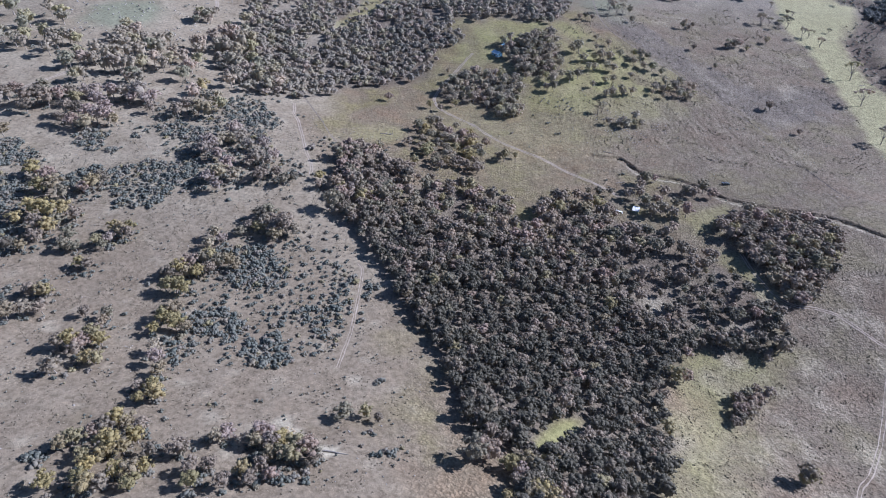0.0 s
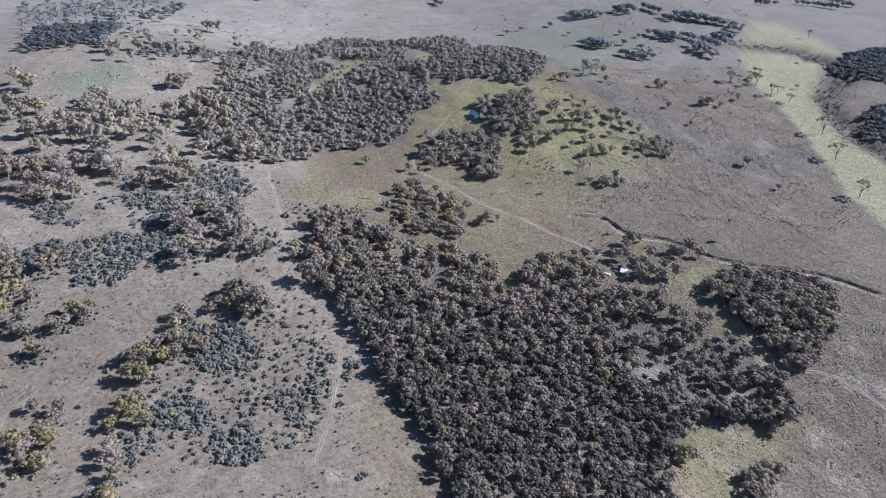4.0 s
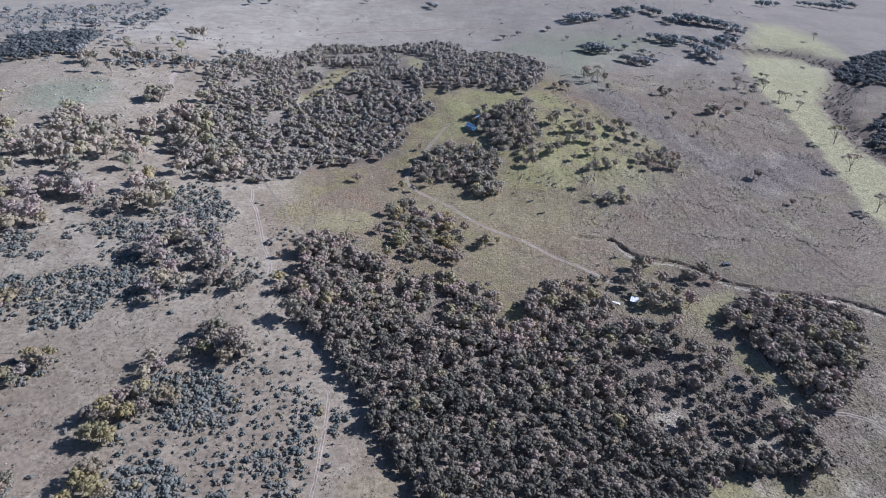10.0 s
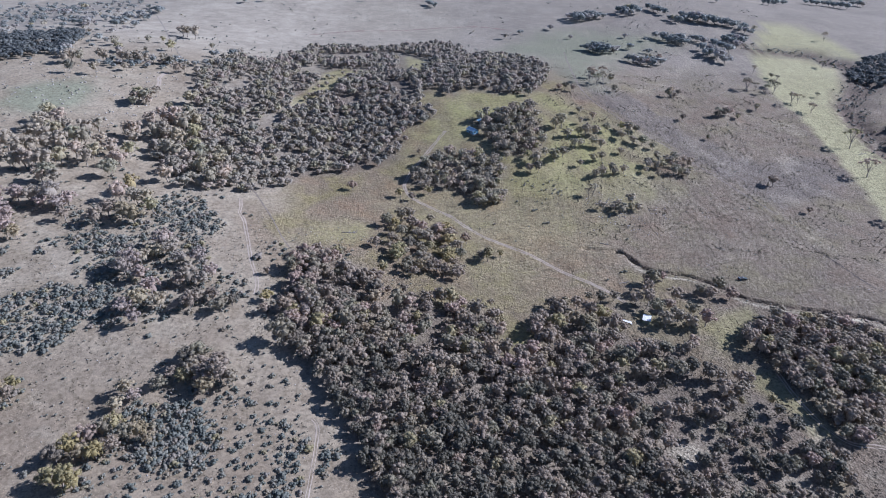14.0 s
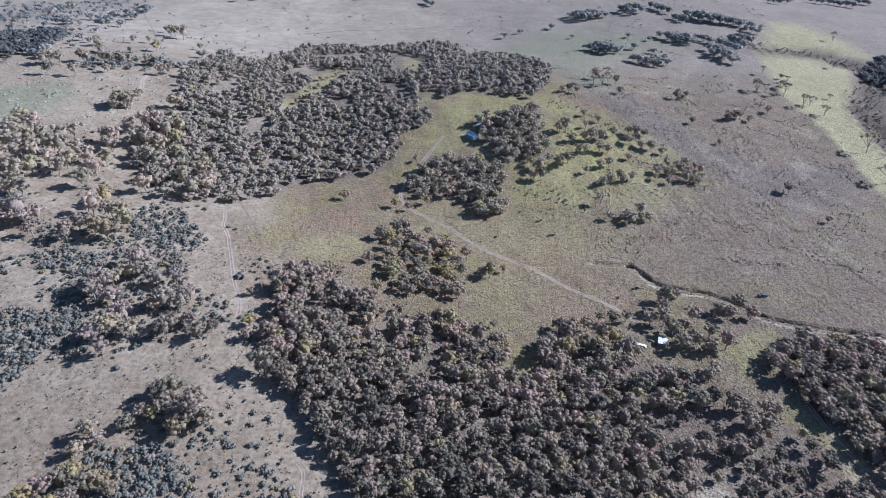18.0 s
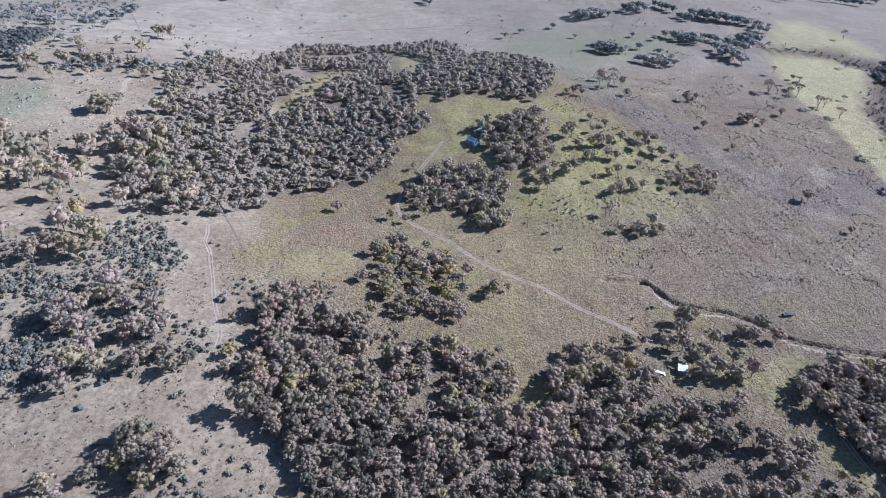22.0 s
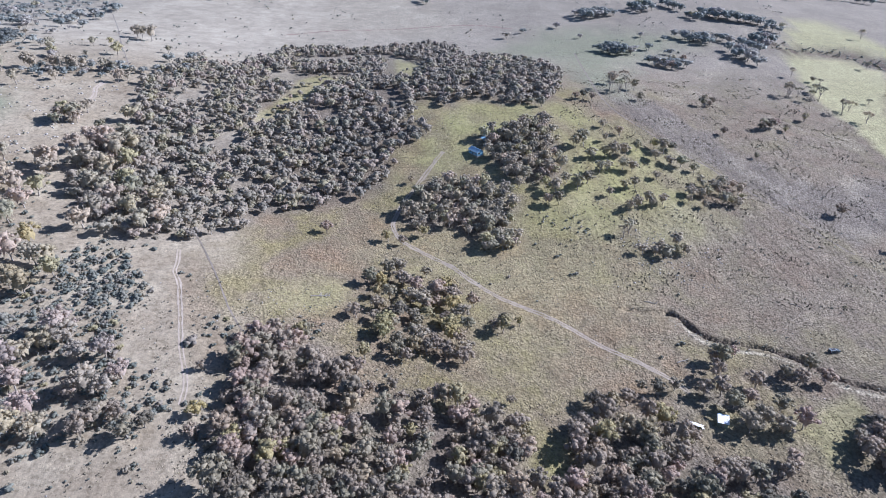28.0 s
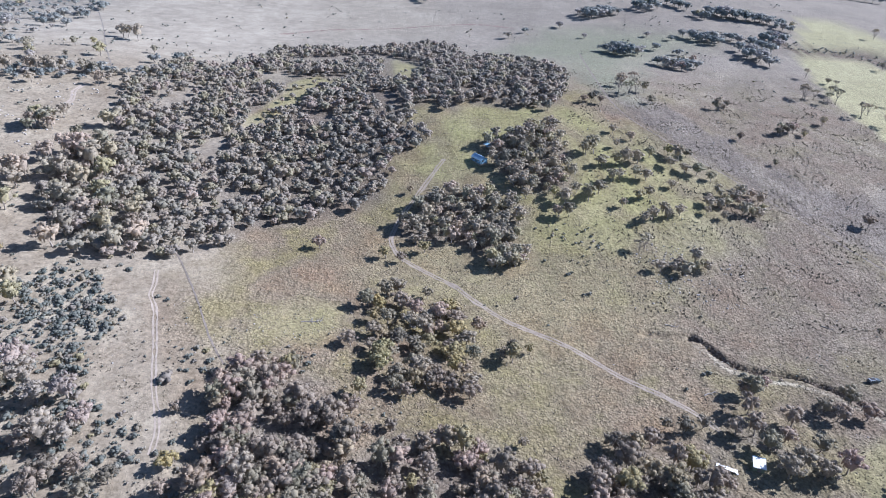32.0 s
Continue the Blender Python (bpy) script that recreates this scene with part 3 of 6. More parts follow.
def foliage(name, stops, joined, rich=1.0):
    """Leaves: a colour for each tree, lighter and darker sprays in it, and a fine mottling of leaf and gap."""
    m, nodes, links, bsdf = material(name)
    if joined:
        pick = nodes.new("ShaderNodeAttribute")
        pick.attribute_name = "tint"
        tree = pick.outputs["Fac"]
    else:
        tree = nodes.new("ShaderNodeObjectInfo").outputs["Random"]
    colour = ramp_node(nodes, links, tree, [(at, tuple(rich * LEAF * c for c in stop)) for at, stop in stops])
    geometry = nodes.new("ShaderNodeNewGeometry")
    light = ramp_node(nodes, links, geometry.outputs["Random Per Island"], [(0.0, (0.88, 0.88, 0.89)), (0.5, (1.0, 1.0, 1.0)), (1.0, (1.13, 1.12, 1.10))])
    colour = mix_node(nodes, links, 1.0, colour, light, "MULTIPLY")
    mottle = noise_node(nodes, links, geometry.outputs["Position"], 1.7, 2.0, 0.6)
    colour = mix_node(nodes, links, 1.0, colour, ramp_node(nodes, links, mottle, [(0.34, (0.84, 0.85, 0.86)), (0.5, (1.0, 1.0, 1.0)), (0.68, (1.13, 1.12, 1.10))]), "MULTIPLY")
    links.new(colour, bsdf.inputs["Base Color"])
    bsdf.inputs["Roughness"].default_value = 0.65
    bsdf.inputs["Specular IOR Level"].default_value = 0.25
    relief = nodes.new("ShaderNodeBump")
    relief.inputs["Strength"].default_value, relief.inputs["Distance"].default_value = 0.5, 0.3
    links.new(mottle, relief.inputs["Height"])
    links.new(relief.outputs["Normal"], bsdf.inputs["Normal"])
    thin = nodes.new("ShaderNodeBsdfTranslucent")
    links.new(colour, thin.inputs["Color"])
    both = nodes.new("ShaderNodeMixShader")
    both.inputs["Fac"].default_value = 0.38
    links.new(bsdf.outputs["BSDF"], both.inputs[1])
    links.new(thin.outputs["BSDF"], both.inputs[2])
    out = [n for n in nodes if n.type == "OUTPUT_MATERIAL"][0]
    links.new(both.outputs["Shader"], out.inputs["Surface"])
    return m


LEAF = 1.11
# stop 0.0 also carries the painted shade of main_wood's south
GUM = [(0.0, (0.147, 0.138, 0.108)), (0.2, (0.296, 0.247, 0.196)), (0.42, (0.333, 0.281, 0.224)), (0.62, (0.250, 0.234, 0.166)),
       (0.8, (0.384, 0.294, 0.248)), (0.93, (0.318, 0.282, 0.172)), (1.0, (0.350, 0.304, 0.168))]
GOLD = [(0.0, (0.281, 0.251, 0.135)), (0.4, (0.380, 0.315, 0.155)), (0.7, (0.314, 0.265, 0.185)), (1.0, (0.440, 0.362, 0.170))]
MAUVE = [(0.0, (0.335, 0.290, 0.258)), (0.35, (0.432, 0.345, 0.300)), (0.65, (0.330, 0.296, 0.250)), (0.85, (0.380, 0.330, 0.262)), (1.0, (0.410, 0.356, 0.232))]
SCRUB = [(0.0, (0.150, 0.166, 0.148)), (0.45, (0.205, 0.214, 0.188)), (0.75, (0.262, 0.254, 0.216)), (0.9, (0.292, 0.258, 0.220)), (1.0, (0.308, 0.276, 0.165))]
DARK = [(0.0, (0.115, 0.128, 0.128)), (1.0, (0.160, 0.168, 0.160))]
# GUM with distance haze painted in: paler, greyer, a little bluer
HAZED = [(at, (0.11 + 0.68 * r, 0.113 + 0.66 * g, 0.112 + 0.60 * b)) for at, (r, g, b) in GUM]
leaf_olive = foliage("olive_gum_leaves_wood", [(at, (0.05 + 1.02 * r, 0.05 + 1.04 * g, 0.05 + 0.98 * b)) for at, (r, g, b) in GUM], True)
leaf_pale = foliage("pale_gum_leaves", [(at, (1.15 * r, 1.2 * g, 1.16 * b)) for at, (r, g, b) in GUM], False)
leaf_hazed = foliage("hazed_gum_leaves_wood", HAZED, True)
leaf_gum = {True: foliage("gum_leaves_wood", GUM, True), False: foliage("gum_leaves", GUM, False)}
leaf_gold = {True: foliage("golden_leaves_wood", GOLD, True), False: foliage("golden_leaves", GOLD, False)}
leaf_mauve = {True: foliage("mauve_leaves_wood", MAUVE, True), False: foliage("mauve_leaves", MAUVE, False)}
leaf_scrub = {True: foliage("scrub_leaves_patch", SCRUB, True), False: foliage("scrub_leaves", SCRUB, False)}
# scrub colours lifted towards blue, as haze over distant trees
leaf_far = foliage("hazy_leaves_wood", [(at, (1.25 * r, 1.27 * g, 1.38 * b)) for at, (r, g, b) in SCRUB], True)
leaf_dark = {True: foliage("dark_leaves_wood", DARK, True), False: foliage("dark_leaves", DARK, False)}
bark = grainy("bark", (0.16, 0.14, 0.12), (0.42, 0.38, 0.34), 2.5, 0.85)
dead_wood = grainy("weathered_wood", (0.17, 0.155, 0.14), (0.38, 0.355, 0.33), 3.0, 0.85)
dirt = grainy("bare_dirt", (0.30, 0.25, 0.203), (0.46, 0.392, 0.325), 0.7, 0.95)
rock = grainy("rock", (0.20, 0.19, 0.18), (0.50, 0.47, 0.43), 1.2, 0.9, 0.4)
straw = grainy("tussock_grass", (0.17, 0.145, 0.10), (0.36, 0.315, 0.225), 0.35, 0.9)


def ground_material():
    m, nodes, links, bsdf = material("paddock_ground")
    where = nodes.new("ShaderNodeTexCoord").outputs["Object"]

    def part_of(name):
        a = nodes.new("ShaderNodeAttribute")
        a.attribute_name = name
        return a.outputs["Fac"]

    broad = noise_node(nodes, links, where, 0.018, 4.0)
    patch = noise_node(nodes, links, where, 0.085, 4.0, 0.6)
    clump = noise_node(nodes, links, where, 0.6, 2.0, 0.6)
    fine = noise_node(nodes, links, where, 2.6, 2.0, 0.6)
    both = math_node(nodes, links, "ADD", math_node(nodes, links, "MULTIPLY", broad, 0.5), math_node(nodes, links, "MULTIPLY", patch, 0.5))

    dry = ramp_node(nodes, links, both, [(0.30, (0.181, 0.148, 0.106)), (0.5, (0.229, 0.191, 0.136)), (0.70, (0.277, 0.233, 0.164))])
    grey = ramp_node(nodes, links, both, [(0.30, (0.205, 0.166, 0.122)), (0.5, (0.246, 0.203, 0.150)), (0.70, (0.286, 0.244, 0.182))])
    green = ramp_node(nodes, links, both, [(0.30, (0.234, 0.228, 0.099)), (0.55, (0.309, 0.290, 0.138)), (0.75, (0.372, 0.334, 0.184))])
    strip = ramp_node(nodes, links, both, [(0.30, (0.330, 0.312, 0.178)), (0.70, (0.420, 0.392, 0.245))])
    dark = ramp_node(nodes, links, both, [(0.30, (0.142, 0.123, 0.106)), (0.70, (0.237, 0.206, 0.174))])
    wet = ramp_node(nodes, links, both, [(0.30, (0.205, 0.212, 0.148)), (0.70, (0.265, 0.266, 0.192))])
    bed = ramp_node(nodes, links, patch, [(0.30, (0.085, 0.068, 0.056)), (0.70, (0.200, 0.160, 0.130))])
    # far ground: distance haze put into the colour, paler and bluer
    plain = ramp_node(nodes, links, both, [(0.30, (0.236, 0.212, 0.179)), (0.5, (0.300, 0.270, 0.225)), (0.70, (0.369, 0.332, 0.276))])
    pale = ramp_node(nodes, links, both, [(0.35, (0.349, 0.309, 0.234)), (0.65, (0.543, 0.494, 0.385))])

    def blend(base, top, name, ragged=1.1):
        a = math_node(nodes, links, "MULTIPLY", math_node(nodes, links, "SUBTRACT", patch, 0.5), ragged)
        edge = math_node(nodes, links, "ADD", part_of(name), math_node(nodes, links, "MULTIPLY", a, part_of(name)), True)
        return mix_node(nodes, links, edge, base, top)

    drift = noise_node(nodes, links, where, 0.034, 5.0, 0.62)
    dry = mix_node(nodes, links, 0.95, dry, ramp_node(nodes, links, drift, [(0.36, (1.02, 1.05, 0.78)), (0.5, (1.0, 0.98, 0.97)), (0.66, (1.05, 0.91, 0.85))]), "MULTIPLY")
    colour = blend(dry, grey, "stony")
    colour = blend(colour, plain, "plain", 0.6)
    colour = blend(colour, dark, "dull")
    colour = blend(colour, green, "lush")
    colour = blend(colour, strip, "flat")
    colour = blend(colour, wet, "wet")
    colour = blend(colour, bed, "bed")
    colour = blend(colour, pale, "bare")
    cells = nodes.new("ShaderNodeTexVoronoi")
    cells.feature = "SMOOTH_F1"
    cells.inputs["Scale"].default_value = 1.05
    cells.inputs["Smoothness"].default_value = 0.35
    cells.inputs["Randomness"].default_value = 1.0
    warp = nodes.new("ShaderNodeTexNoise")
    warp.inputs["Scale"].default_value = 0.9
    links.new(where, warp.inputs["Vector"])
    shift = nodes.new("ShaderNodeVectorMath")
    shift.operation = "MULTIPLY_ADD"
    links.new(warp.outputs["Color"], shift.inputs[0])
    shift.inputs[1].default_value = (1.5, 1.5, 0.0)
    links.new(where, shift.inputs[2])
    links.new(shift.outputs["Vector"], cells.inputs["Vector"])
    tuft = cells.outputs["Distance"]
    grassy = math_node(nodes, links, "MULTIPLY", math_node(nodes, links, "SUBTRACT", 1.0, math_node(nodes, links, "MULTIPLY", math_node(nodes, links, "MAXIMUM", part_of("stony"), part_of("lush")), 0.95)),
                       math_node(nodes, links, "MULTIPLY", patch, 1.7, True))
    # lighter tuft tops, darker gaps: bare soil plus sunlit relief put into colour
    colour = mix_node(nodes, links, grassy, colour, mix_node(nodes, links, 1.0, colour, ramp_node(nodes, links, tuft, [(0.15, (1.22, 1.21, 1.18)), (0.45, (1.0, 1.0, 0.99)), (0.75, (0.68, 0.67, 0.65))]), "MULTIPLY"))
    speck = ramp_node(nodes, links, clump, [(0.30, (0.64, 0.63, 0.61)), (0.5, (1.0, 1.0, 1.0)), (0.72, (1.25, 1.24, 1.21))])
    near_by = math_node(nodes, links, "SUBTRACT", 0.85, math_node(nodes, links, "MULTIPLY", part_of("plain"), 0.7))
    colour = mix_node(nodes, links, near_by, colour, speck, "MULTIPLY")
    grains = nodes.new("ShaderNodeTexVoronoi")
    grains.inputs["Scale"].default_value = 1.5
    links.new(where, grains.inputs["Vector"])
    litter = ramp_node(nodes, links, grains.outputs["Distance"], [(0.16, (1.42, 1.40, 1.36)), (0.30, (1.0, 1.0, 1.0)), (0.62, (0.97, 0.97, 0.97)), (0.8, (0.78, 0.77, 0.76))])
    strewn = math_node(nodes, links, "MULTIPLY", part_of("stony"), ramp_node(nodes, links, noise_node(nodes, links, where, 0.11, 3.0, 0.6), [(0.42, (0.1, 0.1, 0.1)), (0.58, (1.0, 1.0, 1.0))]))
    colour = mix_node(nodes, links, strewn, colour, mix_node(nodes, links, 1.0, colour, litter, "MULTIPLY"))
    rough = noise_node(nodes, links, where, 0.2, 8.0, 0.78)
    colour = mix_node(nodes, links, 1.0, colour, ramp_node(nodes, links, rough, [(0.32, (0.88, 0.87, 0.86)), (0.5, (1.0, 1.0, 1.0)), (0.68, (1.10, 1.10, 1.10))]), "MULTIPLY")
    grit = ramp_node(nodes, links, fine, [(0.3, (0.90, 0.90, 0.90)), (0.7, (1.08, 1.08, 1.08))])
    colour = mix_node(nodes, links, 0.8, colour, grit, "MULTIPLY")
    links.new(colour, bsdf.inputs["Base Color"])
    bsdf.inputs["Roughness"].default_value = 0.95
    bsdf.inputs["Specular IOR Level"].default_value = 0.1
    b = nodes.new("ShaderNodeBump")
    b.inputs["Strength"].default_value, b.inputs["Distance"].default_value = 0.9, 0.38
    lumps = math_node(nodes, links, "SUBTRACT", math_node(nodes, links, "MULTIPLY", clump, math_node(nodes, links, "SUBTRACT", 0.6, math_node(nodes, links, "MULTIPLY", part_of("stony"), 0.4))), math_node(nodes, links, "MULTIPLY", tuft, grassy))
    links.new(math_node(nodes, links, "ADD", lumps, math_node(nodes, links, "MULTIPLY", fine, 0.3)), b.inputs["Height"])
    links.new(b.outputs["Normal"], bsdf.inputs["Normal"])
    return m


# ---------------------------------------------------------------- the lie of the land
def smooth_line(points, step=1.0):
    """A rounded line through the points, as an array with a point about every step metres."""
    p = np.array(points, float)
    p = np.vstack([2 * p[0] - p[1], p, 2 * p[-1] - p[-2]])
    made = []
    for a, b, c, d in zip(p[:-3], p[1:-2], p[2:-1], p[3:]):
        n = max(2, int(np.hypot(*(c - b)) / step))
        t = np.linspace(0, 1, n, endpoint=False)[:, None]
        made.append(0.5 * (2 * b + (c - a) * t + (2 * a - 5 * b + 4 * c - d) * t ** 2 + (3 * b - a - 3 * c + d) * t ** 3))
    made.append(p[-2:-1])
    return np.vstack(made)


def wander(x, y, size, seed=0):
    """Smooth uneven values between about -1 and 1, for whole arrays."""
    rng = np.random.default_rng(seed)
    total = np.zeros(np.broadcast(x, y).shape)
    for k in range(9):
        a, turn, at = rng.uniform(0.6, 1.7) / size, rng.uniform(0, 2 * np.pi), rng.uniform(0, 2 * np.pi)
        total = total + np.sin(2 * np.pi * a * (x * np.cos(turn) + y * np.sin(turn)) + at)
    return total / 4.0


def inside(x, y, outline):
    hit = np.zeros(np.shape(x), bool)
    for (x1, y1), (x2, y2) in zip(outline, outline[1:] + outline[:1]):
        if y1 != y2:
            hit ^= ((y1 > y) != (y2 > y)) & (x < (x2 - x1) * (y - y1) / (y2 - y1) + x1)
    return hit


def away(x, y, line):
    """Distance to a line of points."""
    best = np.full(np.shape(x), 1e9)
    for (x1, y1), (x2, y2) in zip(line[:-1], line[1:]):
        dx, dy = x2 - x1, y2 - y1
        t = np.clip(((x - x1) * dx + (y - y1) * dy) / (dx * dx + dy * dy + 1e-9), 0, 1)
        best = np.minimum(best, np.hypot(x - x1 - t * dx, y - y1 - t * dy))
    return best


def within(x, y, outline, soft):
    """1 inside an outline, 0 outside, with an edge that many metres soft."""
    d = away(x, y, list(outline) + [outline[0]])
    return np.clip(np.where(inside(x, y, outline), d, -d) / soft + 0.5, 0, 1)


def land(x, y):
    z = np.full(np.shape(x), -30.0)
    for row, cy in zip(RISES, RISE_Y):
        for rise, cx in zip(row, RISE_X):
            size = 75 if cy < 400 else 95 if cy < 600 else 140
            size = max(size, 110) if abs(cx) > 250 else size
            z = z + rise * np.exp(-((x - cx) ** 2 + (y - cy) ** 2) / (2 * size * size))
    far = np.clip((np.hypot(x, y - 400) - 900) / 1500, 0, 1)
    return z + far * (18 + 22 * wander(x, y, 900, 3))


def near(x, y, line, reach):
    line = np.array(line)
    return ((x > line[:, 0].min() - reach) & (x < line[:, 0].max() + reach) & (y > line[:, 1].min() - reach) & (y < line[:, 1].max() + reach))


def steps(start, fine_from, fine_to, end, fine):
    a, step = [fine_from], fine
    while a[-1] > start:
        step *= 1.16
        a.append(a[-1] - step)
    b, step = [fine_to], fine
    while b[-1] < end:
        step *= 1.16
        b.append(b[-1] + step)
    return np.array(a[:0:-1] + list(np.arange(fine_from, fine_to, fine)) + b)


def denser(a, low, high, step):
    return np.concatenate([a[a < low], np.arange(low, high, step), a[a >= high]])


GX = denser(steps(-4000, -260, 320, 4000, 2.0), 70, 216, 0.9)
GY = denser(steps(-2500, 75, 560, 4800, 2.0), 284, 356, 0.9)
mx, my = np.meshgrid(GX, GY)
GZ = land(mx, my)
close = np.clip((620 - my) / 60, 0, 1) * np.clip((330 - np.abs(mx - 30)) / 40, 0, 1)
GZ += close * (0.16 * wander(mx, my, 23, 5) + 0.12 * wander(mx, my, 8, 6))
gully_line = smooth_line(LINE["gully"], 2.0)
for line_name, width, depth in (("gully", 0.95, 2.3), ("gully_head", 1.3, 0.9), ("creek_far", 8.0, 3.0)):
    path = smooth_line(LINE[line_name], 3.0)
    m = near(mx, my, path, 20)
    d = away(mx[m], my[m], path) + 0.7 * wander(mx[m], my[m], 9, 8)
    GZ[m] -= depth * np.clip(1.6 - d / width, 0, 1) ** 0.8 * (0.8 + 0.3 * wander(mx[m], my[m], 17, 10))


def gz(x, y):
    """Height of the built ground."""
    x, y = np.asarray(x, float), np.asarray(y, float)
    i = np.clip(np.searchsorted(GX, x) - 1, 0, len(GX) - 2)
    j = np.clip(np.searchsorted(GY, y) - 1, 0, len(GY) - 2)
    u, v = (x - GX[i]) / (GX[i + 1] - GX[i]), (y - GY[j]) / (GY[j + 1] - GY[j])
    return (GZ[j, i] * (1 - u) * (1 - v) + GZ[j, i + 1] * u * (1 - v) + GZ[j + 1, i] * (1 - u) * v + GZ[j + 1, i + 1] * u * v)


def mesh_of(name, verts, faces, materials, slot=None, tint=None, smooth=False):
    """A mesh from arrays: corners, and faces that all have the same number of corners."""
    verts, faces = np.asarray(verts, np.float32), np.asarray(faces, np.int32)
    me = bpy.data.meshes.new(name)
    n, k = faces.shape
    me.vertices.add(len(verts))
    me.vertices.foreach_set("co", verts.ravel())
    me.loops.add(n * k)
    me.loops.foreach_set("vertex_index", faces.ravel())
    me.polygons.add(n)
    me.polygons.foreach_set("loop_start", np.arange(0, n * k, k, dtype=np.int32))
    if slot is not None:
        me.polygons.foreach_set("material_index", np.asarray(slot, np.int32))
    for m in materials:
        me.materials.append(m)
    me.update(calc_edges=True)
    if smooth:
        me.polygons.foreach_set("use_smooth", np.ones(n, bool))
    if tint is not None:
        me.attributes.new("tint", "FLOAT", "POINT").data.foreach_set("value", np.asarray(tint, np.float32))
    return me


ny, nx = mx.shape
corner = (np.arange(ny - 1)[:, None] * nx + np.arange(nx - 1)[None, :]).ravel()
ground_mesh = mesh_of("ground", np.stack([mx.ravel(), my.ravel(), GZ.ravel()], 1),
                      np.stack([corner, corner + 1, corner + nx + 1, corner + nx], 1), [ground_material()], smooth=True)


def cover(name, amount):
    ground_mesh.attributes.new(name, "FLOAT", "POINT").data.foreach_set("value", np.clip(amount, 0, 1).astype(np.float32).ravel())


def spread(names, soft, uneven=0.0):
    total = np.zeros(mx.shape)
    for n in names:
        m = near(mx, my, AREA[n], soft)
        total[m] = np.maximum(total[m], within(mx[m] + uneven * wander(mx[m], my[m], 30, 11), my[m] + uneven * wander(mx[m], my[m], 30, 12), AREA[n], soft))
    return total


west = np.clip((np.interp(my, (0, 230, 330, 1000), (15, -10, -78, -120)) - mx) / 30 + 0.3 * wander(mx, my, 40, 2), 0, 1)
# the painted haze of the far ground grows from here on
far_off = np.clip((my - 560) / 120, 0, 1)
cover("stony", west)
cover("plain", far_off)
east = np.clip((mx - 60 - 0.12 * (my - 250)) / 70 + 0.25 * wander(mx, my, 70, 4), 0, 1)
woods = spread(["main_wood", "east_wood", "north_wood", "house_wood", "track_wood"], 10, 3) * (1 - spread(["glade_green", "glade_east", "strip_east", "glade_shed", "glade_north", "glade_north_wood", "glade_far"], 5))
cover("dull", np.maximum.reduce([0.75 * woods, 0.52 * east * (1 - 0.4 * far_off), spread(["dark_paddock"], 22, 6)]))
cover("lush", (1 - 0.85 * woods) * np.maximum.reduce([np.clip(0.74 + 0.42 * wander(mx, my, 32, 23), 0.2, 1) * spread(["clearing"], 50, 12), spread(["glade_green"], 4), 0.5 * spread(["strip_east", "glade_east"], 5),
                         0.5 * spread(["pasture_patch"], 10, 4), 0.3 * spread(["pasture_mid", "glade_shed"], 40, 10), 0.65 * spread(["south_green"], 26, 8), 0.6 * spread(["glade_north_wood", "glade_far", "glade_north", "glade_top", "glade_band", "glade_band_low"], 8, 3)]))
cover("flat", spread(["flat_green", "flat_strip"], 7, 3))
cover("wet", np.maximum(spread(["oval_green"], 18, 4), 0.9 * spread(["far_green"], 40, 6)))
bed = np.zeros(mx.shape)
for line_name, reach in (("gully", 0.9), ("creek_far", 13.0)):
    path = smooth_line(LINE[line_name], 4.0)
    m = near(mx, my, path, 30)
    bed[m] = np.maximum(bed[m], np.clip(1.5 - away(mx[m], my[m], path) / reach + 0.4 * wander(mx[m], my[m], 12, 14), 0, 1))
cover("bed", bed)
gully_bank = np.zeros(mx.shape)
m = near(mx, my, gully_line, 12)
gully_bank[m] = np.clip(1.2 - np.abs(away(mx[m] + 1.0, my[m] + 4.4, gully_line)) / 0.9 + 0.5 * wander(mx[m], my[m], 26, 9), 0, 1) * 0.8
stain = np.clip(2.0 * wander(mx, my, 16, 21) - 1.2, 0, 1) * west * 0.35
blotch = 0.22 * east * np.clip(1.3 * wander(mx, my, 52, 27) + 0.5 * wander(mx, my, 19, 28) - 0.35, 0, 1) * np.clip((my - 330) / 80, 0, 1)
spill = np.clip(1.5 - away(mx, my, LINE["spill"]) / 2.2 + 0.5 * wander(mx, my, 6, 31), 0, 1)
worn = 0.36 * east * np.clip((270 - my) / 40, 0, 1) * np.clip(1.1 * wander(mx + 0.6 * my, my, 34, 41) + 0.5 * wander(mx, my, 11, 42) - 0.1, 0, 1)
cover("bare", (1 - spread(["oval_green", "flat_strip", "flat_green"], 8)) * np.maximum(np.maximum(blotch, worn), np.maximum(spill, np.maximum(np.maximum(0.3 * spread(["pale_west"], 30, 8) * (1 - spread(["oval_green"], 6)), gully_bank), np.maximum(np.maximum(np.maximum(stain, 0.28 * west * np.clip((my - 200) / 60, 0, 1)), np.maximum(0.45 * spread(["scrub_a", "scrub_c", "scrub_d", "scrub_e", "scrub_f", "scrub_h", "scrub_i", "scrub_k"], 14, 6), 0.25 * spread(["far_field", "rock_ground"], 30, 8))), 0.55 * spread(["glade_pale"], 5))))))
ground = tagged(new("ground", ground_mesh), "dry grey-brown paddock ground with tussock grass and greener patches", "ground", kind="structure")


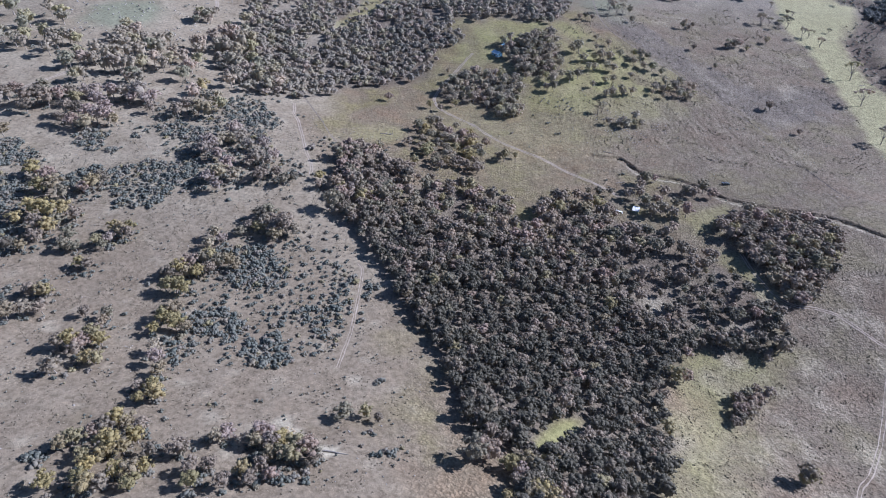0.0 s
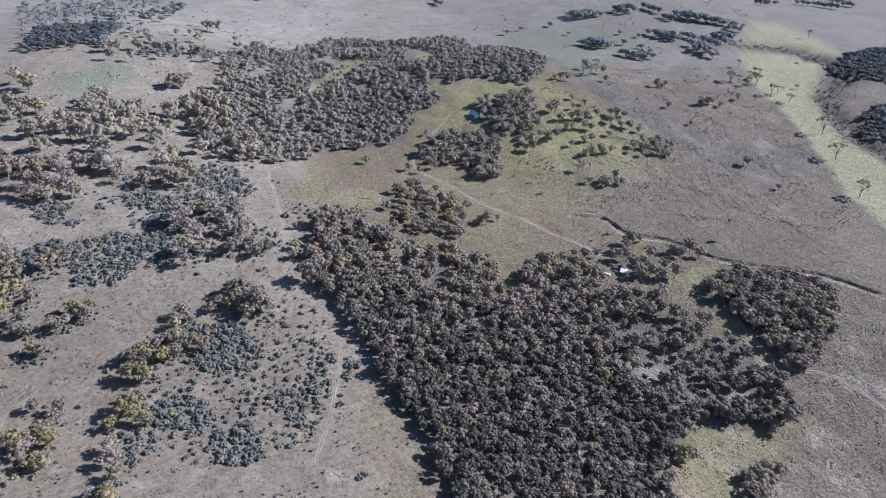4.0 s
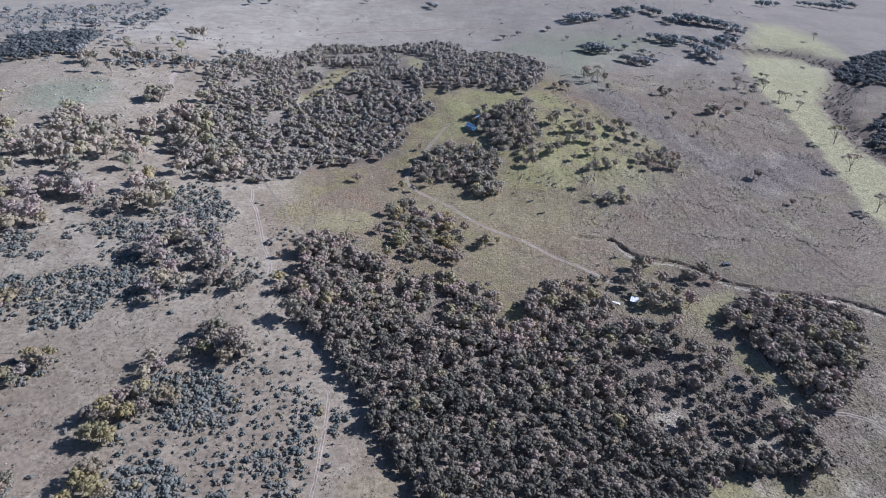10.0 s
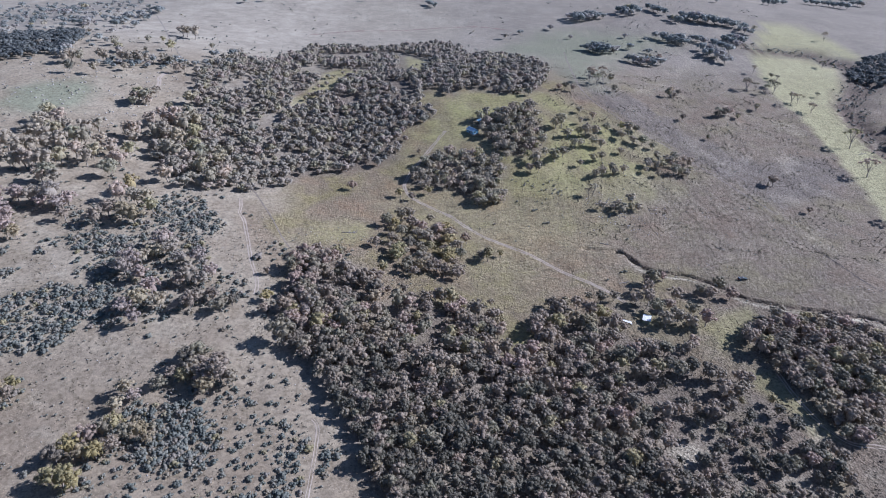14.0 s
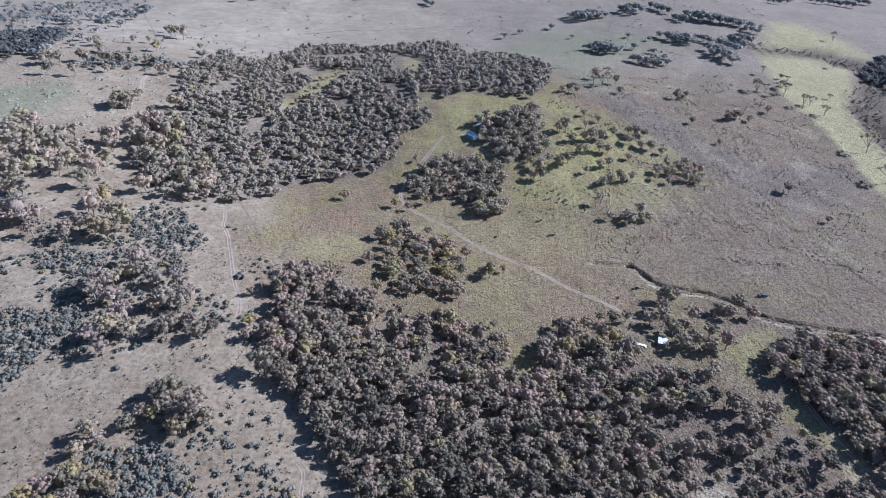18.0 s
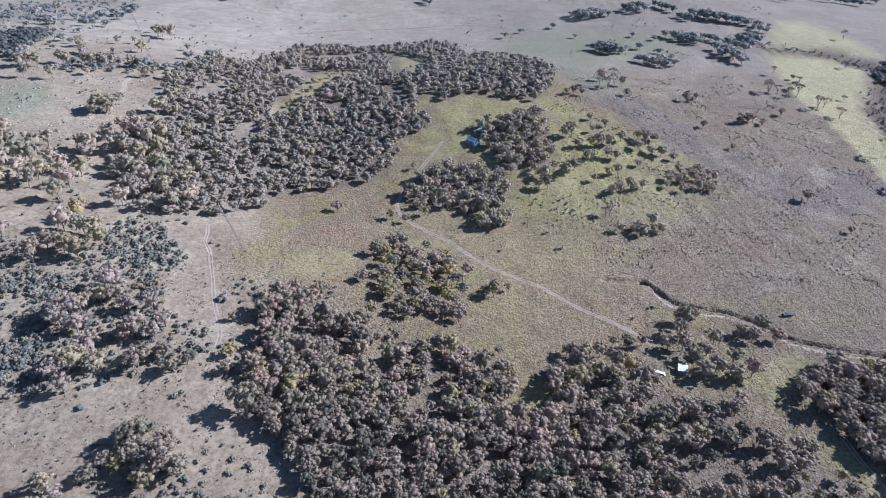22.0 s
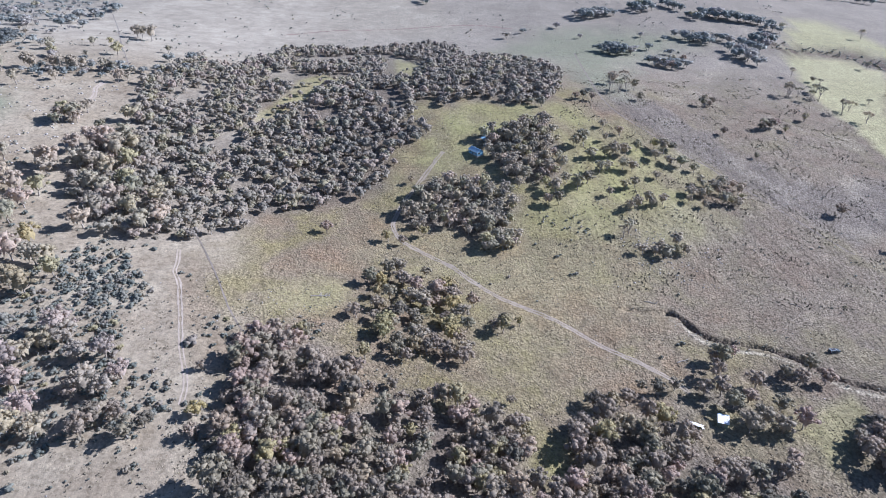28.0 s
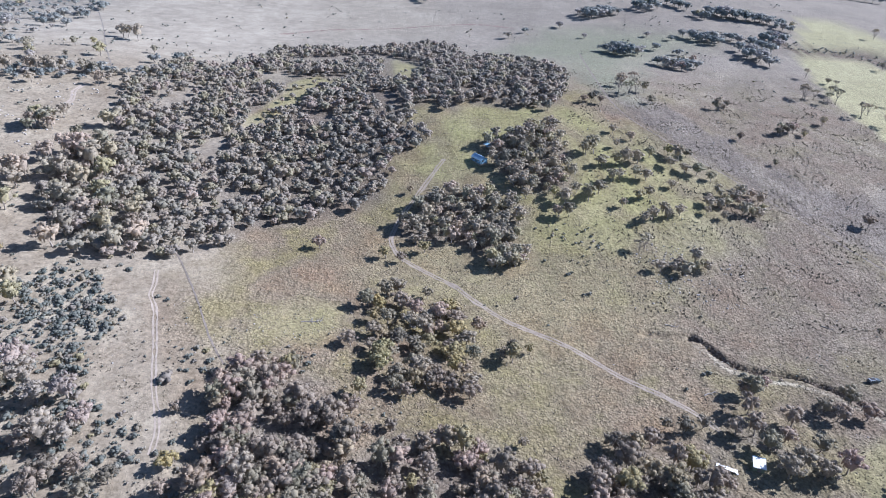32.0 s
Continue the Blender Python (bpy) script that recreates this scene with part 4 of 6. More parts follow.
# ---------------------------------------------------------------- dirt tracks
def ribbon(name, line, half, lift, mat, seed, uneven=0.25):
    p = smooth_line(line, 1.0)
    way = np.gradient(p, axis=0)
    way /= np.hypot(way[:, 0], way[:, 1])[:, None] + 1e-9
    side = np.stack([-way[:, 1], way[:, 0]], 1)
    rng = np.random.default_rng(seed)
    verts, faces = [], []
    ragged = [half * (1 + uneven * np.convolve(rng.normal(0, 1, len(p) + 4), np.ones(3) / 2, "same")[2:-2]) for _ in range(2)]
    for k, off in enumerate((-ragged[0], -ragged[0] * 0.3, ragged[1] * 0.3, ragged[1])):
        q = p + side * off[:, None]
        verts.append(np.column_stack([q, gz(q[:, 0], q[:, 1]) + lift]))
    n = len(p)
    for k in range(3):
        a = np.arange(n - 1) + k * n
        faces.append(np.stack([a, a + n, a + n + 1, a + 1], 1))
    return mesh_of(name, np.vstack(verts), np.vstack(faces), [mat], smooth=True)


def track(line_name, label, gauge=0.62, half=0.21, seed=1, uneven=0.25, mat=dirt):
    """Two wheel ruts."""
    root = tagged(new("dirt_track"), label, "track", kind="structure")
    p = smooth_line(LINE[line_name], 3.0)
    way = np.gradient(p, axis=0)
    way /= np.hypot(way[:, 0], way[:, 1])[:, None] + 1e-9
    for k, off in enumerate((-gauge, gauge)):
        q = p + np.stack([-way[:, 1], way[:, 0]], 1) * off
        rut = new("wheel_rut", ribbon("wheel_rut", [tuple(v) for v in q], half, 0.05, mat, seed + k, uneven))
        rut.parent = root
    return root


track("track_west", "pale two-rut dirt track over the stony rise", 0.55, 0.27, 1, 0.5)
track("track_west_b", "pale two-rut dirt track beside the wood", 0.45, 0.15, 31, 0.5)
track("track_house", "worn two-rut dirt track across the pasture to the hut", 0.62, 0.42, 3, 0.4, grainy("trampled_dirt", (0.24, 0.20, 0.16), (0.38, 0.325, 0.265), 0.5))
track("track_east", "pale dirt track curving out of the wood", 0.65, 0.24, seed=5, uneven=0.45)
track("track_south", "pale dirt track down the grassy slope", 0.65, 0.17, seed=7, uneven=0.5)
track("track_nw", "short pale dirt track among sparse trees", 0.75, 0.6, seed=9)
track("track_nw_b", "faint dirt track on the stony hill", 0.75, 0.4, seed=11)
tagged(new("animal_path", ribbon("animal_path", LINE["cattle_line"], 0.3, 0.07, grainy("trodden_earth", (0.15, 0.13, 0.11), (0.26, 0.22, 0.185), 0.8), 13)),
                "thin dark trodden path through the grass", "path", kind="structure")
for rill in ("rill_a", "rill_b"):
    tagged(new("erosion_rill", ribbon("erosion_rill", LINE[rill], 0.5, 0.08, grainy("dark_rill_earth", (0.05, 0.042, 0.036), (0.15, 0.125, 0.105), 0.7), 17, 0.5)),
           "short dark erosion rill in the slope", "gully", kind="structure")
tagged(new("fence_line_path", ribbon("fence_line_path", LINE["paddock_line"], 0.55, 0.07, grainy("worn_edge", (0.15, 0.125, 0.105), (0.25, 0.215, 0.18), 0.6), 15)),
                   "faint worn line along the edge of the paddock", "path", kind="structure")

tagged(new("fence_line_path", ribbon("fence_line_path", LINE["far_fence"], 0.35, 0.1, grainy("grey_edge", (0.17, 0.15, 0.135), (0.27, 0.24, 0.21), 0.4), 21, 0.5)),
       "thin dark line along a distant paddock fence", "path", kind="structure")
tagged(new("dirt_track", ribbon("dirt_track", LINE["far_track"], 1.5, 0.12, grainy("red_brown_earth", (0.19, 0.135, 0.11), (0.31, 0.235, 0.195), 0.2), 23, 0.6)),
       "reddish-brown dirt track beyond the far wood", "track", kind="structure")


# ---------------------------------------------------------------- trees
def tube(points, radii, sides=5):
    """Corners and four-cornered faces of a bent, tapering round bar."""
    pts, verts, faces = np.array(points, float), [], []
    for k, (p, r) in enumerate(zip(pts, radii)):
        d = pts[min(k + 1, len(pts) - 1)] - pts[max(k - 1, 0)]
        d /= np.linalg.norm(d) + 1e-9
        a = np.cross(d, (0.3, 0.9, 0.2))
        a /= np.linalg.norm(a) + 1e-9
        b = np.cross(d, a)
        for s in range(sides):
            t = 2 * np.pi * s / sides
            verts.append(p + r * (a * np.cos(t) + b * np.sin(t)))
    for k in range(len(pts) - 1):
        for s in range(sides):
            q = (s + 1) % sides
            faces.append((k * sides + s, k * sides + q, (k + 1) * sides + q, (k + 1) * sides + s))
    return np.array(verts), np.array(faces)


def dome(subdivisions, low):
    """Corners and faces of a round ball with its underside left open."""
    bm = bmesh.new()
    bmesh.ops.create_icosphere(bm, subdivisions=subdivisions, radius=1.0)
    v = np.array([p.co[:] for p in bm.verts])
    f = np.array([[p.index for p in q.verts] for q in bm.faces])
    bm.free()
    f = f[v[f].mean(1)[:, 2] > low]
    used, back = np.unique(f, return_inverse=True)
    return v[used], back.reshape(f.shape)


DOME = {True: dome(2, -0.3), False: dome(1, -0.5)}


def sprays(centres, radii, count, size, rng, squash=0.85, inner=(0.5, 1.05), fine=True):
    """Puffs of foliage: a lumpy dome of leaves, and small three-cornered sprays of leaves that break its outline."""
    verts, faces, n = [], [], 0
    dome_v, dome_f = DOME[fine]
    for c, r in zip(centres, radii):
        a = rng.uniform(0, 6.28)
        turn = np.array([[math.cos(a), -math.sin(a), 0], [math.sin(a), math.cos(a), 0], [0, 0, 1]])
        bulge = np.array([rng.uniform(0.7, 1.35), rng.uniform(0.7, 1.35), squash * rng.uniform(0.75, 1.2)])
        v = (dome_v * rng.uniform(*inner, (len(dome_v), 1)) * bulge @ turn.T) * r + c
        k = max(4, int(count * r ** 2))
        d = rng.normal(0, 1, (k, 3))
        d[:, 2] = d[:, 2] * 0.8 + 0.35
        d /= np.linalg.norm(d, axis=1)[:, None]
        p = c + (d * bulge @ turn.T) * r * rng.uniform(0.65, 1.3, (k, 1))
        m = d * 0.8 + rng.normal(0, 0.3, (k, 3)) + (0, 0, 0.3)
        m /= np.linalg.norm(m, axis=1)[:, None]
        a = np.cross(m, rng.normal(0, 1, (k, 3)))
        a /= np.linalg.norm(a, axis=1)[:, None]
        b = np.cross(m, a)
        s = size * rng.uniform(0.65, 1.4, (k, 1))
        w = size * rng.uniform(0.6, 1.05, (k, 1))
        t = np.stack([p - a * s - b * w * 0.5, p + a * s - b * w * 0.3, p + b * w + m * s * rng.uniform(-0.2, 0.35, (k, 1))], 1).reshape(-1, 3)
        verts += [v, t]
        faces += [dome_f + n, np.arange(k * 3).reshape(-1, 3) + n + len(v)]
        n += len(v) + len(t)
    return np.vstack(verts), np.vstack(faces)


def halves(f):
    """Four-cornered faces as three-cornered ones."""
    f = np.asarray(f)
    return np.vstack([f[:, [0, 1, 2]], f[:, [0, 2, 3]]])


def gum_shape(seed, clumps=10, count=24, size=0.25, tall=1.0, limbs=4, fine=True, spread_out=1.0, low=0.46, heart=0.74):
    """A small gum tree about 5.5 m across: a forked trunk and a domed crown of many round puffs of leaves, some of them apart."""
    rng = np.random.default_rng(seed)
    height = 5.5 * tall * rng.uniform(0.9, 1.1)
    lean = rng.normal(0, 0.3, 2)
    fork = np.array([lean[0] * 0.6, lean[1] * 0.6, height * rng.uniform(0.2, 0.3)])
    tv, tf, n = [], [], 0

    def add(points, radii):
        nonlocal n
        v, f = tube(points, radii, 4)
        tv.append(v)
        tf.append(halves(f) + n)
        n += len(v)
    add([(0, 0, -0.6), fork * (0.5, 0.5, 0.5) + (0.05, 0, 0), fork], (0.2, 0.16, 0.13))
    centres, radii = [], []
    wide, deep = rng.uniform(0.82, 1.2), rng.uniform(0.82, 1.2)
    middle = np.array([lean[0], lean[1], height * (0.8 - low)])
    rise = height * 0.9 - middle[2]
    for k in range(clumps):
        t = 2 * np.pi * (k * 0.381966 + rng.uniform(-0.09, 0.09))
        u = (k + 0.4) / clumps
        out = 2.25 * spread_out * math.sqrt(u) * rng.uniform(0.85, 1.08)
        up = rise * math.sqrt(max(0.0, 1 - (out / (2.5 * spread_out)) ** 2)) * rng.uniform(0.7, 1.12)
        centres.append(middle + (out * math.cos(t) * wide, out * math.sin(t) * deep, up))
        radii.append((0.42 + 0.58 * rng.uniform(0, 1) ** 1.2) * (15 / clumps) ** 0.5)
        if k % limbs == 1:
            add([fork, (fork + centres[-1]) / 2 + (0, 0, -0.15), centres[-1] * (1, 1, 1.03)], (0.085, 0.06, 0.03))
    lv, lf = sprays(centres, radii, count, size, rng, 0.72, fine=fine)
    if heart:
        dome_v, dome_f = DOME[True]
        lump = dome_v * rng.uniform(0.6, 1.08, (len(dome_v), 1)) * (2.0 * spread_out * wide, 2.0 * spread_out * deep, rise * 0.95) * heart + middle + (0, 0, 0.25 * rise)
        lf = np.vstack([lf, dome_f + len(lv)])
        lv = np.vstack([lv, lump])
    return (np.vstack(tv), np.vstack(tf)), (lv, lf)


def bush_shape(seed, clumps=5, count=22, size=0.17, wide=1.0):
    """A low rounded bush about 2 m across."""
    rng = np.random.default_rng(seed)
    centres, radii = [np.array([0, 0, 0.62])], [0.62]
    for k in range(clumps - 1):
        t = 2 * np.pi * (k + rng.uniform(-0.3, 0.3)) / max(1, clumps - 1)
        centres.append(np.array([0.62 * wide * math.cos(t), 0.62 * math.sin(t), rng.uniform(0.32, 0.55)]))
        radii.append(rng.uniform(0.4, 0.58))
    lv, lf = sprays(centres, radii, count, size, rng, 0.85, (0.66, 1.0), False)
    parts = [tube([(0, 0, -0.2), (c[0] * 0.5, c[1] * 0.5, c[2] * 0.6), c], (0.05, 0.04, 0.015), 3) for c in centres[:2]]
    tv, tf, n = [], [], 0
    for v, f in parts:
        tv.append(v)
        tf.append(halves(f) + n)
        n += len(v)
    return (np.vstack(tv), np.vstack(tf)), (lv, lf)


def stuff(name, label, category, shapes, places, mats, seed, tint_by=None):
    """Many plants as one mesh. places: x, y, scale, height scale."""
    rng = np.random.default_rng(seed)
    verts, faces, slot, tint, n = [], [], [], [], 0
    base = gz(places[:, 0], places[:, 1])
    for k, (x, y, s, h) in enumerate(places):
        (tv, tf), (lv, lf) = shapes[rng.integers(len(shapes))]
        a = rng.uniform(0, 2 * np.pi)
        c, d = math.cos(a) * s, math.sin(a) * s
        v = np.vstack([tv, lv])
        verts.append(np.column_stack([v[:, 0] * c - v[:, 1] * d + x, v[:, 0] * d + v[:, 1] * c + y, v[:, 2] * s * h + base[k]]))
        faces.append(np.vstack([tf, lf + len(tv)]) + n)
        slot.append(np.r_[np.zeros(len(tf)), np.ones(len(lf))])
        tint.append(np.full(len(v), rng.uniform(0, 1) if tint_by is None else tint_by[k]))
        n += len(v)
    me = mesh_of(name, np.vstack(verts), np.vstack(faces), mats, np.concatenate(slot), np.concatenate(tint))
    return tagged(new(name, me), label, category, kind="stuff")


def scatter(outline, spacing, seed, holes=(), gap=9.0, size=(0.8, 1.2), gap_size=25.0, jitter=0.42):
    """Places in an outline, with gaps that wander through it."""
    rng = np.random.default_rng(seed)
    o = np.array(outline)
    xs, ys = np.arange(o[:, 0].min(), o[:, 0].max(), spacing), np.arange(o[:, 1].min(), o[:, 1].max(), spacing * 0.87)
    x, y = np.meshgrid(xs, ys)
    x = x + (np.arange(len(ys)) % 2)[:, None] * spacing / 2
    x, y = (x + rng.uniform(-jitter, jitter, x.shape) * spacing).ravel(), (y + rng.uniform(-jitter, jitter, y.shape) * spacing).ravel()
    ok = inside(x, y, outline) & (wander(x, y, gap_size, seed + 50) < gap)
    for h in holes:
        ok &= ~inside(x, y, AREA[h])
    x, y = x[ok], y[ok]
    return np.column_stack([x, y, rng.uniform(*size, len(x)), rng.uniform(0.76, 1.04, len(x))])


def thin_out(places, start, full, keep, seed):
    """Fewer plants farther up, from y = start on."""
    part = np.clip((places[:, 1] - start) / (full - start), 0, 1)
    return places[np.random.default_rng(seed).uniform(0, 1, len(places)) < 1 - part * (1 - keep)]


def edge_taller(places, more, outline):
    """Taller, closer trees along the western edge of a wood, and fewer where it opens out to the east."""
    def at_edge(p):
        d = away(p[:, 0], p[:, 1], list(outline) + [outline[0]])
        return (d < 9) & (p[:, 0] < 50) & (p[:, 1] < 225)
    places = np.vstack([places, more[at_edge(more)]])
    places[:, 3] *= np.where(at_edge(places), 1.25, 1.05)
    thin = inside(places[:, 0], places[:, 1], AREA["open_east"])
    return places[~thin | (np.random.default_rng(32).uniform(0, 1, len(places)) < 0.62)]


gums = [gum_shape(100 + k, 15, 32, 0.19, 1.0, 6, False, heart=0.8) for k in range(12)]
gums_near = [gum_shape(150 + k, 18, 50, 0.18, 1.0, 5, False, heart=0.7) for k in range(10)]
gums_far = [gum_shape(200 + k, 10, 12, 0.24, 0.82, 9, False, heart=0.9) for k in range(10)]
gums_big = [gum_shape(220 + k, 24, 64, 0.165, 0.95, 5, False, 1.05, heart=0.74) for k in range(10)]
gums_open = [gum_shape(260 + k, 14, 40, 0.18, 1.2, 2, False, 1.1, 0.2, 0.0) for k in range(8)]
gums_distant = [gum_shape(240 + k, 5, 9, 0.4, 0.7, 9, False) for k in range(6)]
bushes = [bush_shape(300 + k, 4 + k % 2, 26, 0.17) for k in range(8)]

GLADES = ("strip_east", "shed_area", "bare_gap", "gap_west", "glade_green", "glade_pale", "glade_shed", "glade_east", "glade_north")
wood = edge_taller(thin_out(scatter(AREA["main_wood"], 4.5, 1, GLADES, 1.9, (0.62, 1.25), 16, 0.36), 230, 320, 0.62, 31),
                   scatter(AREA["main_wood"], 4.6, 36, GLADES, 9, (0.7, 1.1)), AREA["main_wood"])
wood[:, 2] *= np.interp(wood[:, 1], (200, 280), (1.0, 1.3))
# southern trees take GUM's darkest leaves: the wood's deep shade put into colour
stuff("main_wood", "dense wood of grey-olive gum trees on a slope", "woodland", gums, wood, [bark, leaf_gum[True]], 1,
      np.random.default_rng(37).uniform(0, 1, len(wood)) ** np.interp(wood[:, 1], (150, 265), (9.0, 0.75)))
stuff("east_wood", "dark dense stand of gum trees beside a track", "woodland", gums,
      scatter(AREA["east_wood"], 4.7, 2, ("glade_east", "strip_east"), 9, (0.95, 1.6)), [bark, leaf_gum[True]], 2)
rise = np.vstack([scatter(AREA["north_wood"], 5.9, 3, ("glade_north_wood", "glade_far", "glade_top", "glade_band", "glade_band_low", "glade_mid", "glade_inner", "glade_west_a", "glade_west_b"), 0.95, (0.85, 1.5), 22), scatter(AREA["glade_north_wood"], 9, 33, (), 0.3, (0.6, 1.0))])
stuff("north_wood", "broad wood of grey-olive gum trees on the far rise", "woodland", gums_far, rise, [bark, leaf_hazed], 3,
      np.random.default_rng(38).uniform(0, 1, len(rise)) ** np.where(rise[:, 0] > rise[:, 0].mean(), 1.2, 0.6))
stuff("far_woods", "dark distant woods", "woodland", gums_distant,
      np.vstack([scatter(AREA[n], 6.6, 8 + k, (), 9, (1.1, 1.7)) for k, n in enumerate(("far_west_wood", "far_east_wood", "far_east_wood_b"))]), [bark, leaf_dark[True]], 6)


def undergrowth(each, seed):
    """A few low bushes at the foot of each tree of the western hill."""
    rng = np.random.default_rng(seed)
    at = np.array([(x, y, w) for stand, trees in STAND.items() if stand.startswith("hill_") for x, y, w in trees if y < 420])
    at = np.repeat(at, each, 0)
    p = at[:, :2] + rng.normal(0, 1, (len(at), 2)) * at[:, 2:] * 0.75
    return np.column_stack([p, rng.uniform(0.4, 1.5, len(p)), rng.uniform(0.75, 1.05, len(p))])


def off_track(places):
    """Only the places that leave the wheel tracks free."""
    far = [away(places[:, 0], places[:, 1], smooth_line(LINE[n], 5.0)) > 1.9 for n in ("track_west", "track_west_b")]
    return places[far[0] & far[1]]


SCRUB_SPACING = {"h": 2.9, "i": 2.7, "k": 2.9, "b": 3.6, "c": 3.0, "n": 3.0, "r": 3.4, "s": 3.2, "t": 2.8, "v": 3.0, "w": 3.4, "p": 2.9}
stuff("scrub", "low blue-grey scrub on stony ground", "scrub", bushes,
      off_track(np.vstack([scatter(AREA["scrub_" + c], SCRUB_SPACING.get(c, 2.1), 20 + k, (), 1.2, (0.5, 1.9), 11, 0.5) for k, c in enumerate("abcdefghijklmnopqrstuvw")]
                + [scatter(AREA["scrub_dots"], 4.4, 50, (), 0.6, (0.5, 1.5), 12, 0.5), undergrowth(4, 51), scatter(AREA["scrub_ridge"], 3.3, 54, (), 0.55, (0.4, 1.4), 13, 0.5),
                   scatter(AREA["hill_scrub"], 2.9, 52, (), 0.7, (0.4, 1.6), 14, 0.5), scatter(AREA["hill_scrub_low"], 3.2, 53, (), 0.6, (0.4, 1.6), 14, 0.5)])), [bark, leaf_scrub[True]], 7)


def tree_kind(name, label, category, shape, leaves, group):
    (tv, tf), (lv, lf) = shape
    root = tagged(new(name), label, category, group)
    crown = new("crown", mesh_of("crown", lv, lf, [leaves]))
    crown.parent = root
    corners, sides = 12, 16
    pieces = len(tv) // corners if category == "tree" and "bare limbs" in label else 1
    for k in range(pieces):
        v, f = (tv, tf) if pieces == 1 else (tv[k * corners:(k + 1) * corners], tf[k * sides:(k + 1) * sides] - k * corners)
        wood_part = "limb" if k else "trunk"
        new(wood_part, mesh_of(wood_part, v, f, [bark])).parent = root
    return root


made = {}


def plant(kind, x, y, scale, turn, tall=1.0):
    """One tree of a kind; the first of each kind and shape is the model for the rest."""
    name, label, category, shape_list, leaves, group = kind
    k = int(turn * 7) % len(shape_list)
    m = pose(x, y, float(gz(x, y)), 0, 0, turn)
    if (label, k) not in made:
        made[label, k] = tree_kind(name, label, category, shape_list[k], leaves, group)
        made[label, k].matrix_basis = m
        ob = made[label, k]
    else:
        ob = copy_thing(made[label, k], m)
    ob.scale = (scale, scale, scale * tall)
    return ob


gum_tree = ("gum_tree", "small grey-olive gum tree with a broken domed crown", "tree", gums_near, leaf_gum[False], "single gum trees")
pale_gum = ("pasture_gum", "small pale grey-olive gum tree on green pasture", "tree", gums_big, leaf_pale, "gum trees of the pasture")
gold_tree = ("wattle_tree", "small tree with yellowish olive leaves on stony ground", "tree", gums_near, leaf_gold[False], "yellowish trees")
mauve_tree = ("gum_tree", "gum tree with brownish mauve leaves", "tree", gums_near, leaf_mauve[False], "mauve gum trees")
rng = np.random.default_rng(77)
big_gum = ("hill_gum", "broad grey-olive gum tree with a dense rounded crown", "tree", gums_big, leaf_gum[False], "gum trees of the western hill")
big_gold = ("wattle_tree", "broad tree with golden olive leaves on stony ground", "tree", gums_big, leaf_gold[False], "yellowish trees")
big_mauve = ("hill_gum", "broad gum tree with a pinkish mauve crown", "tree", gums_big, leaf_mauve[False], "mauve gum trees")
open_gum = ("open_gum", "open gum tree with bare limbs and a spreading grey crown", "tree", gums_open, leaf_pale, "open gum trees")
STAND_KIND = {"hill_gum": (big_gum, big_gum, gum_tree), "hill_mauve": (big_mauve,), "hill_gold": (big_gold, gold_tree), "orchard": (pale_gum,), "flat": (open_gum,), "slope": (open_gum, gum_tree)}
STAND_SIZE = {"shed": 0.92, "flat": 1.15, "slope": 1.15, "orchard": 1.2}
for stand, trees in STAND.items():
    if not stand.startswith("far"):
        sort = stand.rstrip("_0123456789")
        kinds = STAND_KIND.get(sort, (gum_tree,))
        for x, y, wide in trees:
            if sort == "hill_gum" and y > 325:
                continue
            tall = (0.85, 1.15) if sort.startswith("hill") else (0.85, 1.2)
            wide = 1.2 * wide + 2.3 if sort.startswith("hill") else STAND_SIZE.get(sort, 1.05) * wide
            plant(kinds[rng.integers(len(kinds))], x, y, wide / 5.6, rng.uniform(0, 360), rng.uniform(*tall))
up_hill = np.array([(x, y, (1.2 * w + 2.3) / 5.6, 1.0) for stand, trees in STAND.items() if stand.startswith("hill_gum") for x, y, w in trees if y > 325])
stuff("west_wood", "open brownish gum wood on the stony hill", "woodland", gums, up_hill, [bark, leaf_olive], 4)
for area, spacing, gap, size, kinds in (
        ("mid_clump", 6.2, 9, (0.9, 1.5), (gum_tree, gum_tree, pale_gum, gum_tree, gold_tree)), ("south_clump", 4.2, 9, (0.8, 1.3), (gum_tree,)),
        ("south_gold", 6.2, 9, (1.0, 1.4), (gold_tree, gold_tree, mauve_tree))):
    for x, y, s, h in scatter(AREA[area], spacing, 400 + len(area) + int(spacing * 10), (), gap, size):
        plant(kinds[rng.integers(len(kinds))], x, y, s, rng.uniform(0, 360), h)
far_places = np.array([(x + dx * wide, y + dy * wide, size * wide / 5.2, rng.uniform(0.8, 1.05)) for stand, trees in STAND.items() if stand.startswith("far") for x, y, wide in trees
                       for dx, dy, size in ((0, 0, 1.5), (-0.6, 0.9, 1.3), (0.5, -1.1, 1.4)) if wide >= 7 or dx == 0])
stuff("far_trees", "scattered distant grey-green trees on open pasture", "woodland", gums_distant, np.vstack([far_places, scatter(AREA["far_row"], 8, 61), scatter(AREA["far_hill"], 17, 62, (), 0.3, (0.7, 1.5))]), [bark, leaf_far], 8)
for n, area_label, spacing in (("house_wood", "round dense stand of gum trees beside the hut", 5.4), ("track_wood", "dense stand of gum trees where the track bends", 5.4),
                               ("track_row", "short row of low gum trees near the track", 3.8),
                               ("clump_east", "spreading clump of grey gum trees on the slope", 6.2), ("clump_rock", "low grey clump of gum trees among rocks", 6.2)):
    stuff("gum_stand", area_label, "woodland", gums, scatter(AREA[n], spacing, 71 + len(n), (), 9, (0.9, 1.5)), [bark, leaf_olive], 9 + len(n))

